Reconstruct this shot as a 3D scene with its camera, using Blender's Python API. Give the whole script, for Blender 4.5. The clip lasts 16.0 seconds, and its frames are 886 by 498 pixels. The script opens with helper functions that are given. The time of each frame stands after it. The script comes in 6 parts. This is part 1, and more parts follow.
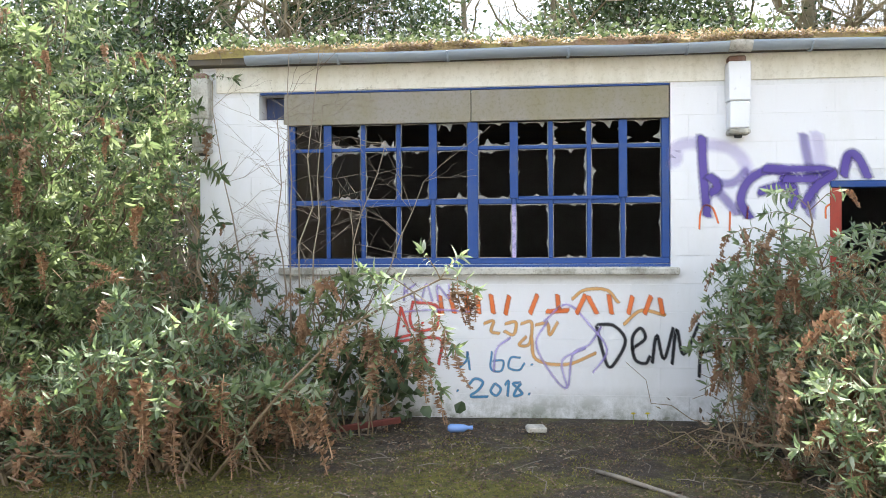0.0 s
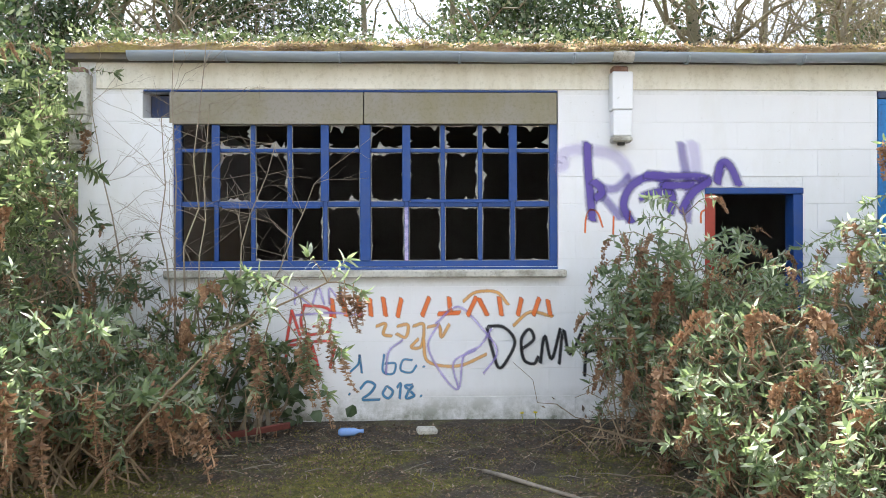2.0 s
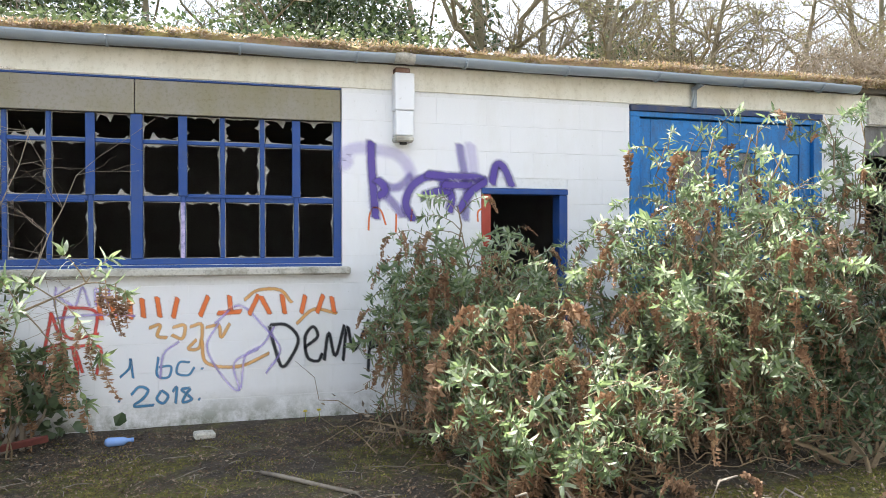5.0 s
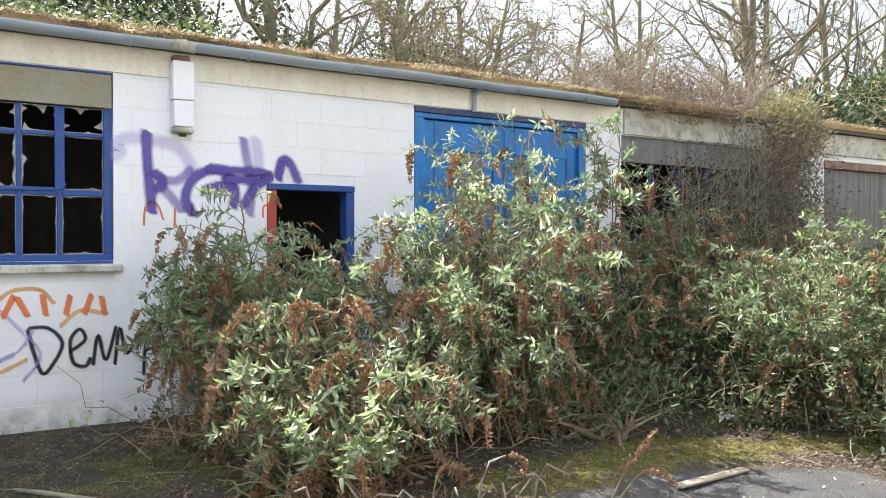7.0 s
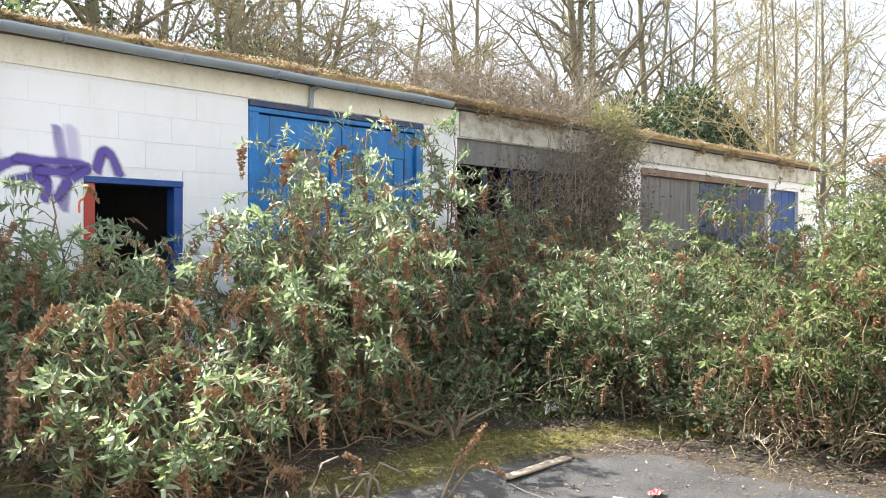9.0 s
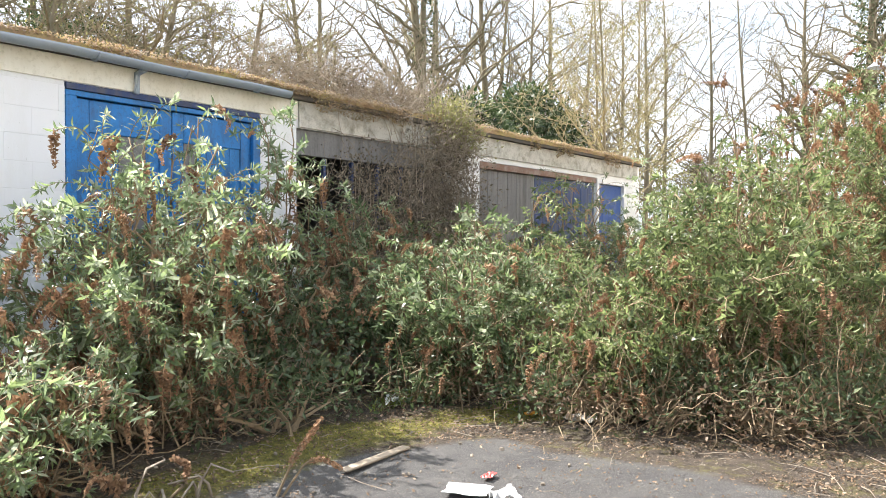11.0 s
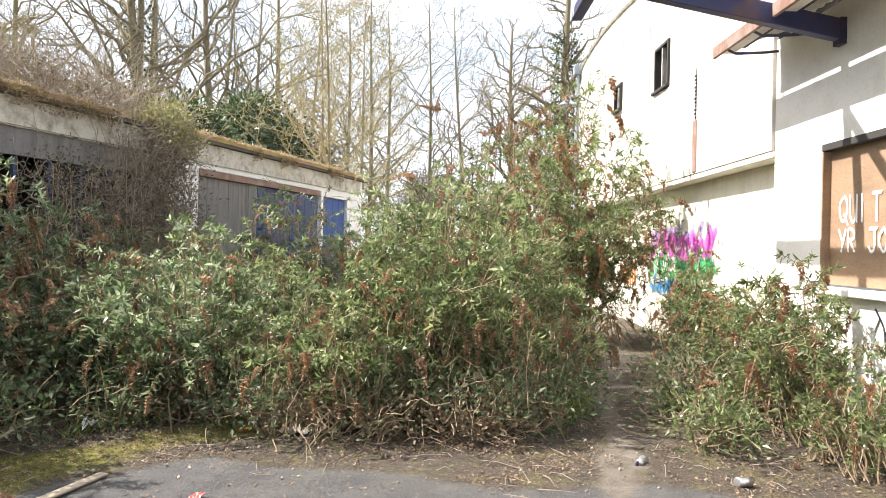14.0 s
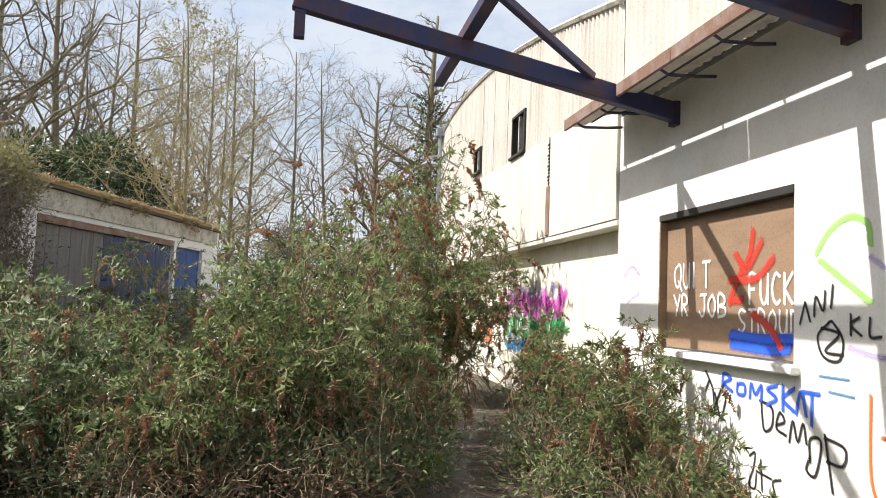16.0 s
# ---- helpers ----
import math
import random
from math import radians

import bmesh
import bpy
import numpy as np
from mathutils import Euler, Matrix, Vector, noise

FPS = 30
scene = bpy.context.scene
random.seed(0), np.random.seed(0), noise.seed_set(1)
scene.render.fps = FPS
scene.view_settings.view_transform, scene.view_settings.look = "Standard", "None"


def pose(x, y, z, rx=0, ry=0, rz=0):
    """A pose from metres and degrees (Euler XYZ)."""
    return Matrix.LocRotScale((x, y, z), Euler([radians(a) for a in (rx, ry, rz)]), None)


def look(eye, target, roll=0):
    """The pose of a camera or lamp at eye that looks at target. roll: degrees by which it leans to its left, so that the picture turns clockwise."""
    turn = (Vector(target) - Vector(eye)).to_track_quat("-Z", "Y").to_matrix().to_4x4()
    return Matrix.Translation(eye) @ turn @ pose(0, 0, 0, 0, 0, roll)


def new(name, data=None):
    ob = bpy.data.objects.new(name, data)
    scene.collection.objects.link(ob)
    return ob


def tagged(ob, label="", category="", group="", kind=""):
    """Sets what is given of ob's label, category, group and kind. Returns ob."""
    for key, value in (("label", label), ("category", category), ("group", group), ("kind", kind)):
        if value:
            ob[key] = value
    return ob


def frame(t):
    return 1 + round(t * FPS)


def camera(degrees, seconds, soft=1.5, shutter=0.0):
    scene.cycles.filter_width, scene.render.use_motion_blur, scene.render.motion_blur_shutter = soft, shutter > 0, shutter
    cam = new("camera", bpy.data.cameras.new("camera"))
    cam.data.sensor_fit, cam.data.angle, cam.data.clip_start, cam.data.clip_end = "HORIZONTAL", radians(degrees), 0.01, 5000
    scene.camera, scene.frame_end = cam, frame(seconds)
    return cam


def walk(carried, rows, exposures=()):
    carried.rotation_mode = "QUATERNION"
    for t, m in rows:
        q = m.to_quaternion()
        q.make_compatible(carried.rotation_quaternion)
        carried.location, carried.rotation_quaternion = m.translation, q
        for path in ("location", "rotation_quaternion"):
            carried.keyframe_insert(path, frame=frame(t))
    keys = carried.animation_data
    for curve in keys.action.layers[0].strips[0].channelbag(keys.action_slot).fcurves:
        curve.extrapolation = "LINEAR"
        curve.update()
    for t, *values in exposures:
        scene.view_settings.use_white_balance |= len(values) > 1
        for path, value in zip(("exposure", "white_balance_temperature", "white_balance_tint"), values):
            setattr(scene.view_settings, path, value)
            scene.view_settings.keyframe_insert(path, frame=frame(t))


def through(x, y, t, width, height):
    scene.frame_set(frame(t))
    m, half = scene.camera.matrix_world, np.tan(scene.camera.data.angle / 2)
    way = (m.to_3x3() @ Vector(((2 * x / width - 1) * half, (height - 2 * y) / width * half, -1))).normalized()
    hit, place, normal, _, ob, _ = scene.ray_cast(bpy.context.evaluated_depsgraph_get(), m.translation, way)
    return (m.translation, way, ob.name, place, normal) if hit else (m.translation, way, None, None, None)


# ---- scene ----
cam = camera(60.0, 16.0, soft=0.9)
PATH = [
    (0, (0.257, -6.298, 1.411), (-0.22, 0.29, 5.73)),
    (0.5, (0.273, -6.305, 1.409), (-0.33, 0.39, 4.21)),
    (1, (0.298, -6.304, 1.408), (-0.10, 0.56, 2.27)),
    (1.5, (0.325, -6.303, 1.412), (-0.02, 0.32, 0.30)),
    (2, (0.350, -6.300, 1.418), (-0.11, 0.16, -1.45)),
    (2.5, (0.367, -6.305, 1.424), (-0.12, 0.21, -3.97)),
    (3, (0.389, -6.317, 1.431), (-0.16, 0.39, -6.14)),
    (3.5, (0.406, -6.324, 1.434), (-0.31, 0.27, -9.03)),
    (6, (0.512, -6.373, 1.430), (-0.51, 0.17, -23.88)),
    (6.5, (0.522, -6.400, 1.418), (-0.55, 0.15, -28.87)),
    (7, (0.525, -6.400, 1.417), (-0.64, -0.02, -31.54)),
    (7.5, (0.524, -6.401, 1.420), (-0.58, -0.23, -34.48)),
    (8, (0.537, -6.400, 1.416), (-0.85, -0.10, -37.09)),
    (8.5, (0.549, -6.403, 1.418), (-0.82, -0.31, -40.41)),
    (11, (0.613, -6.450, 1.413), (-1.16, -0.12, -54.78)),
    (11.5, (0.619, -6.466, 1.414), (-1.60, -0.29, -58.86)),
    (12, (0.620, -6.470, 1.406), (-1.62, -0.35, -62.32)),
    (12.5, (0.622, -6.480, 1.402), (-1.79, -0.48, -66.12)),
    (13, (0.615, -6.481, 1.400), (-1.46, -0.64, -69.03)),
    (13.5, (0.614, -6.499, 1.409), (-0.70, -0.78, -71.64)),
    (14, (0.611, -6.517, 1.414), (-0.01, -1.22, -75.00)),
    (14.5, (0.611, -6.536, 1.426), (0.96, -1.45, -76.92)),
    (15, (0.627, -6.559, 1.444), (2.26, -0.94, -80.25)),
    (15.5, (0.618, -6.562, 1.459), (3.84, -2.14, -83.03)),
    (16, (0.607, -6.558, 1.461), (4.32, -2.26, -85.28)),
]
walk(cam, [(t, pose(*eye, 90 + p, r, yaw)) for t, eye, (p, r, yaw) in PATH], [(0, 1.74, 6350, 10), (2.5, 1.58, 6400, 10), (3.5, 1.55, 6400, 10), (8, 1.56, 6500, 10), (11, 1.6, 6650, 11), (13, 1.56, 6700, 12), (14.5, 1.2, 6750, 12), (16, 0.52, 6700, 12)])

# ---- light ----
SUN_EL, SUN_AZ = 50.0, -8.0
world = bpy.data.worlds.new("sky")
scene.world = world
world.use_nodes = True
wn = world.node_tree
sky = wn.nodes.new("ShaderNodeTexSky")
sky.sky_type, sky.sun_disc = "NISHITA", False
sky.sun_elevation, sky.sun_rotation = radians(SUN_EL), radians(SUN_AZ)
sky.dust_density, sky.air_density, sky.ozone_density = 4.0, 1.2, 1.0
cl_pos = wn.nodes.new("ShaderNodeTexCoord")
cl_map = wn.nodes.new("ShaderNodeMapping")
cl_map.inputs["Scale"].default_value = (1.0, 1.0, 2.2)
cl_noise = wn.nodes.new("ShaderNodeTexNoise")
cl_noise.inputs["Scale"].default_value, cl_noise.inputs["Detail"].default_value, cl_noise.inputs["Roughness"].default_value = 3.2, 8, 0.62
cl_ramp = wn.nodes.new("ShaderNodeValToRGB")
cl_ramp.color_ramp.elements[0].position, cl_ramp.color_ramp.elements[1].position = 0.32, 0.54
cl_mix = wn.nodes.new("ShaderNodeMixRGB")
cl_mix.inputs[2].default_value = (3.5, 3.92, 4.5, 1)
wn.links.new(cl_pos.outputs["Generated"], cl_map.inputs[0])
wn.links.new(cl_map.outputs[0], cl_noise.inputs["Vector"])
wn.links.new(cl_noise.outputs[0], cl_ramp.inputs[0])
wn.links.new(cl_ramp.outputs[0], cl_mix.inputs[0])
wn.links.new(sky.outputs[0], cl_mix.inputs[1])
wn.links.new(cl_mix.outputs[0], wn.nodes["Background"].inputs[0])
wn.nodes["Background"].inputs[1].default_value = 0.15
sun = new("sun", bpy.data.lights.new("sun", "SUN"))
sun.data.energy, sun.data.angle, sun.data.color = 5.0, radians(0.5), (1.0, 0.96, 0.91)
SUN_DIR = Vector((math.sin(radians(SUN_AZ)) * math.cos(radians(SUN_EL)), math.cos(radians(SUN_AZ)) * math.cos(radians(SUN_EL)), math.sin(radians(SUN_EL))))
sun.matrix_world = look(SUN_DIR * 40, (0, 0, 0))

# ---- materials ----


def mat(name, build):
    m = bpy.data.materials.new(name)
    m.use_nodes = True
    nt = m.node_tree
    build(nt, nt.nodes["Principled BSDF"], nt.nodes["Material Output"])
    return m


def nd(nt, kind, **inputs):
    n = nt.nodes.new(kind)
    for k, v in inputs.items():
        n.inputs[k.replace("_", " ")].default_value = v
    return n


def coords(nt, scale=(1, 1, 1)):
    g = nt.nodes.new("ShaderNodeNewGeometry")
    mp = nt.nodes.new("ShaderNodeMapping")
    mp.inputs["Scale"].default_value = scale
    nt.links.new(g.outputs["Position"], mp.inputs["Vector"])
    return mp.outputs[0]


def tex(nt, scale, detail=6, rough=0.6, stretch=(1, 1, 1)):
    n = nd(nt, "ShaderNodeTexNoise", Scale=scale, Detail=detail, Roughness=rough)
    nt.links.new(coords(nt, stretch), n.inputs["Vector"])
    return n.outputs["Fac"]


def ramp(nt, fac, stops):
    r = nt.nodes.new("ShaderNodeValToRGB")
    e = r.color_ramp.elements
    while len(e) < len(stops):
        e.new(0.5)
    for el, (p, c) in zip(e, stops):
        el.position = p
        el.color = (c, c, c, 1) if isinstance(c, (int, float)) else (*c, 1)
    nt.links.new(fac, r.inputs[0])
    return r.outputs[0]


def mix(nt, fac, a, b):
    n = nt.nodes.new("ShaderNodeMix")
    n.data_type = "RGBA"
    for sock, v in ((n.inputs[0], fac), (n.inputs[6], a), (n.inputs[7], b)):
        if isinstance(v, bpy.types.NodeSocket):
            nt.links.new(v, sock)
        elif isinstance(v, (int, float)):
            sock.default_value = v
        else:
            sock.default_value = (*v, 1)
    return n.outputs[2]


def calc(nt, op, a, b=0.0):
    n = nt.nodes.new("ShaderNodeMath")
    n.operation = op
    n.use_clamp = op in ("ADD", "MULTIPLY", "SUBTRACT")
    for i, v in enumerate((a, b)):
        if isinstance(v, bpy.types.NodeSocket):
            nt.links.new(v, n.inputs[i])
        else:
            n.inputs[i].default_value = v
    return n.outputs[0]


def bump(nt, bsdf, height, strength=0.3, dist=0.01):
    b = nd(nt, "ShaderNodeBump", Strength=strength, Distance=dist)
    nt.links.new(height, b.inputs["Height"])
    nt.links.new(b.outputs[0], bsdf.inputs["Normal"])


def attr(nt, name):
    a = nt.nodes.new("ShaderNodeAttribute")
    a.attribute_name = name
    return a.outputs["Fac"]


def worn(name, base, dirt, rough=0.7, amount=0.5, scale=3.0, fine=40.0, metal=0.0, bumps=0.25, streak=(1, 1, 1)):
    """A painted or weathered surface: base colour, dirt in two scales, fine relief."""
    def build(nt, b, out):
        big = ramp(nt, tex(nt, scale, 8, 0.65, streak), [(0.45, 0.0), (0.75, amount)])
        small = ramp(nt, tex(nt, fine, 4, 0.7), [(0.5, 0.0), (0.72, amount * 0.6)])
        col = mix(nt, small, mix(nt, big, base, dirt), [c * 0.7 for c in dirt])
        nt.links.new(col, b.inputs["Base Color"])
        b.inputs["Roughness"].default_value, b.inputs["Metallic"].default_value = rough, metal
        bump(nt, b, tex(nt, fine, 6, 0.7), bumps, 0.004)
    return mat(name, build)


def wall_paint(nt, b, out):
    obj = nt.nodes.new("ShaderNodeObjectInfo")
    shade = ramp(nt, obj.outputs["Random"], [(0.0, (0.79, 0.795, 0.81)), (1.0, (0.80, 0.805, 0.82))])
    col = mix(nt, ramp(nt, tex(nt, 1.3, 8, 0.7, (1, 1, 0.35)), [(0.5, 0.0), (0.8, 0.35)]), shade, (0.55, 0.53, 0.42))
    sp = nt.nodes.new("ShaderNodeSeparateXYZ")
    nt.links.new(coords(nt), sp.inputs[0])
    low = calc(nt, "MULTIPLY", ramp(nt, sp.outputs[2], [(0.0, 1.0), (0.28, 0.0)]), ramp(nt, tex(nt, 4.0, 8, 0.75), [(0.38, 0.0), (0.6, 0.95)]))
    col = mix(nt, low, col, (0.16, 0.17, 0.11))
    col = mix(nt, ramp(nt, tex(nt, 22, 6, 0.75), [(0.63, 0.0), (0.7, 0.55)]), col, (0.42, 0.41, 0.36))
    nt.links.new(col, b.inputs["Base Color"])
    b.inputs["Roughness"].default_value = 0.65
    bump(nt, b, tex(nt, 55, 6, 0.7), 0.35, 0.004)


M_WALL = mat("white_painted_block", wall_paint)
M_MORTAR = worn("painted_mortar", (0.78, 0.785, 0.79), (0.5, 0.5, 0.45), 0.85, 0.3)
M_CREAM = worn("cream_paint", (0.8, 0.77, 0.67), (0.5, 0.44, 0.28), 0.7, 0.5, 2.0, 30, streak=(2, 1, 0.5))
M_BLUE = worn("blue_gloss_paint", (0.01, 0.06, 0.25), (0.09, 0.11, 0.17), 0.6, 0.35, 6, 60)
M_DOORBLUE = worn("blue_door_paint", (0.01, 0.19, 0.52), (0.035, 0.09, 0.19), 0.5, 0.95, 5, 45, streak=(2.2, 1, 0.5))
M_OLDBLUE = worn("faded_blue_paint", (0.03, 0.055, 0.15), (0.11, 0.105, 0.10), 0.7, 0.9, 3, 40, streak=(3, 1, 0.4))
M_GREYDOOR = worn("grey_bare_board", (0.2, 0.195, 0.19), (0.07, 0.065, 0.06), 0.8, 0.8, 3, 40, streak=(3, 1, 0.3))
M_RED = worn("red_paint", (0.42, 0.05, 0.03), (0.2, 0.05, 0.03), 0.5, 0.5)
M_PANEL = worn("lichened_board", (0.30, 0.275, 0.235), (0.23, 0.20, 0.085), 0.85, 0.9, 1.6, 35, streak=(1, 1, 0.6))
M_CONC = worn("weathered_concrete", (0.56, 0.54, 0.48), (0.17, 0.155, 0.11), 0.9, 1.0, 6, 60)
M_GUTTER = worn("grey_plastic_gutter", (0.27, 0.315, 0.36), (0.36, 0.39, 0.38), 0.4, 0.5, 3, 60)
# Dark colour stands in for unlit rooms, lifted slightly for haze.
M_SHADEWALL = worn("shade_toned_wall", (0.13, 0.125, 0.12), (0.07, 0.065, 0.06), 0.9, 0.6)
M_ROOF = worn("felt_roof", (0.10, 0.09, 0.08), (0.16, 0.12, 0.06), 0.95, 0.7)
M_SHEET = worn("asbestos_cement_sheet", (0.64, 0.61, 0.55), (0.36, 0.32, 0.27), 0.85, 0.7, 2.6, 35, streak=(1, 1, 0.12))
M_FLATPANEL = worn("weathered_panel", (0.66, 0.63, 0.57), (0.44, 0.40, 0.33), 0.85, 0.55, 1.2, 30, streak=(1, 1, 0.2))
M_RENDER = worn("white_render", (0.8, 0.79, 0.75), (0.5, 0.47, 0.4), 0.8, 0.45, 1.8, 45)
M_STEEL = worn("rusty_blue_steel", (0.022, 0.032, 0.10), (0.11, 0.045, 0.022), 0.6, 1.0, 2.4, 30, 0.1)
M_RUST = worn("rusty_steel", (0.2, 0.11, 0.075), (0.36, 0.32, 0.3), 0.8, 0.8, 4, 40)
M_PLY = worn("plywood_board", (0.30, 0.20, 0.125), (0.15, 0.095, 0.06), 0.8, 0.75, 2, 50, streak=(0.6, 0.6, 2.2))
M_DARKWOOD = worn("black_timber", (0.03, 0.028, 0.026), (0.08, 0.07, 0.06), 0.8, 0.5)
M_BARK = worn("bark", (0.23, 0.19, 0.13), (0.14, 0.145, 0.06), 0.95, 0.8, 5, 30, bumps=0.7, streak=(1, 1, 0.3))
M_TWIG = worn("twig_bark", (0.29, 0.24, 0.18), (0.15, 0.125, 0.09), 0.9, 0.6)
M_OLIVE = worn("olive_twig", (0.36, 0.31, 0.18), (0.17, 0.145, 0.085), 0.9, 0.6)
M_CANE = worn("pale_cane", (0.24, 0.18, 0.11), (0.10, 0.07, 0.045), 0.85, 0.7, 8)
M_STICK = worn("dead_wood", (0.27, 0.23, 0.18), (0.12, 0.10, 0.08), 0.9, 0.7, 8)


def glass_build(nt, b, out):
    nt.links.new(mix(nt, ramp(nt, tex(nt, 9, 6, 0.7), [(0.4, 0.0), (0.7, 1.0)]), (0.46, 0.45, 0.40), (0.22, 0.21, 0.18)), b.inputs["Base Color"])
    b.inputs["Roughness"].default_value = 0.25
    b.inputs["Transmission Weight"].default_value = 0.35


M_GLASS = mat("dirty_glass", glass_build)


def clean_build(nt, b, out):
    b.inputs["Base Color"].default_value = (0.5, 0.43, 0.35, 1)
    b.inputs["IOR"].default_value = 1.12
    b.inputs["Roughness"].default_value = 0.12
    b.inputs["Transmission Weight"].default_value = 1.0
    nt.links.new(ramp(nt, tex(nt, 6, 6, 0.7), [(0.4, 0.03), (0.8, 0.2)]), b.inputs["Roughness"])


M_PANE = mat("grimy_pane", clean_build)


def leaf_mat(name, cols, through=0.35, rough=0.5):
    def build(nt, b, out):
        g = nt.nodes.new("ShaderNodeNewGeometry")
        n = len(cols)
        tone = calc(nt, "ADD", calc(nt, "MULTIPLY", g.outputs["Random Per Island"], 0.6), calc(nt, "MULTIPLY", ramp(nt, tex(nt, 6.0, 3), [(0.35, 0.0), (0.65, 1.0)]), 0.4))
        order = sorted(cols, key=sum)
        col = ramp(nt, tone, [(0.08 + 0.8 * i / max(1, n - 1), c) for i, c in enumerate(order)])
        col = mix(nt, ramp(nt, tex(nt, 2.0, 3), [(0.35, 0.0), (0.7, 0.45)]), col, [c * 0.6 for c in order[0]])
        nt.links.new(col, b.inputs["Base Color"])
        b.inputs["Roughness"].default_value = rough
        tr = nt.nodes.new("ShaderNodeBsdfTranslucent")
        hs = nd(nt, "ShaderNodeHueSaturation", Saturation=1.0, Value=1.75)
        nt.links.new(col, hs.inputs["Color"])
        nt.links.new(hs.outputs[0], tr.inputs[0])
        ms = nt.nodes.new("ShaderNodeMixShader")
        ms.inputs[0].default_value = through
        nt.links.new(b.outputs[0], ms.inputs[1])
        nt.links.new(tr.outputs[0], ms.inputs[2])
        nt.links.new(ms.outputs[0], out.inputs[0])
    return mat(name, build)


L_SILVER = leaf_mat("silver_green_leaf", [(0.07, 0.105, 0.055), (0.19, 0.245, 0.14), (0.47, 0.505, 0.385), (0.12, 0.17, 0.075), (0.36, 0.41, 0.29), (0.22, 0.29, 0.11)], 0.45, 0.32)
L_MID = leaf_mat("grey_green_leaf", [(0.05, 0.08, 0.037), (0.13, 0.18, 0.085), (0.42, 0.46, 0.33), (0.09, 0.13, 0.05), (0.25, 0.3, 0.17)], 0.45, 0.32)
L_GREEN = leaf_mat("fresh_green_leaf", [(0.05, 0.075, 0.03), (0.135, 0.18, 0.07), (0.34, 0.38, 0.225), (0.08, 0.11, 0.045), (0.205, 0.25, 0.1)], 0.48, 0.36)
# Own colour of dark plants; on buddleias and weeds, shade put into leaf colour.
L_DARKSHADE = leaf_mat("dark_and_shaded_leaf", [(0.035, 0.06, 0.022), (0.08, 0.115, 0.05), (0.15, 0.18, 0.09)], 0.28)
# The palest tone puts sunlit glints of glossy leaves into the colour.
L_EVER = leaf_mat("glossy_evergreen_leaf", [(0.03, 0.052, 0.02), (0.075, 0.11, 0.04), (0.32, 0.36, 0.23), (0.05, 0.08, 0.03)], 0.2, 0.22)
L_BUD = leaf_mat("yellow_green_bud", [(0.22, 0.22, 0.08), (0.32, 0.3, 0.13), (0.17, 0.165, 0.07)], 0.35)
L_BROWN = leaf_mat("dead_leaf", [(0.15, 0.092, 0.05), (0.27, 0.175, 0.105), (0.06, 0.042, 0.028), (0.2, 0.145, 0.095), (0.10, 0.07, 0.048), (0.40, 0.32, 0.23)], 0.15, 0.8)
L_FLOWER = leaf_mat("dead_flower", [(0.32, 0.185, 0.105), (0.52, 0.34, 0.2), (0.15, 0.085, 0.05), (0.38, 0.235, 0.14)], 0.1, 0.9)
L_MOSS = leaf_mat("moss", [(0.15, 0.145, 0.03), (0.25, 0.225, 0.055), (0.10, 0.10, 0.03), (0.34, 0.30, 0.07)], 0.2, 0.9)
L_ROOFMOSS = leaf_mat("roof_moss", [(0.36, 0.31, 0.12), (0.42, 0.31, 0.22), (0.32, 0.2, 0.13), (0.5, 0.43, 0.32), (0.24, 0.22, 0.10), (0.44, 0.35, 0.26), (0.2, 0.13, 0.09)], 0.25, 0.9)
L_GRASS = leaf_mat("grass_blade", [(0.10, 0.17, 0.02), (0.18, 0.25, 0.04), (0.3, 0.28, 0.1)], 0.4)
L_VINE = leaf_mat("dead_vine", [(0.17, 0.14, 0.1), (0.27, 0.225, 0.165), (0.10, 0.085, 0.06)], 0.15, 0.9)


def paint(name, color, alpha=0.9):
    """Sprayed paint: solid along the middle of a stroke, fading to its edges."""
    def build(nt, b, out):
        b.inputs["Base Color"].default_value = (*color, 1)
        b.inputs["Roughness"].default_value = 0.6
        e = calc(nt, "ADD", attr(nt, "edge"), calc(nt, "MULTIPLY", calc(nt, "SUBTRACT", tex(nt, 45, 5, 0.7), 0.35), 0.5))
        f = calc(nt, "MULTIPLY", ramp(nt, e, [(0.1, 0.0), (0.7, 1.0)]), alpha)
        nt.links.new(f, b.inputs["Alpha"])
    return mat(name, build)


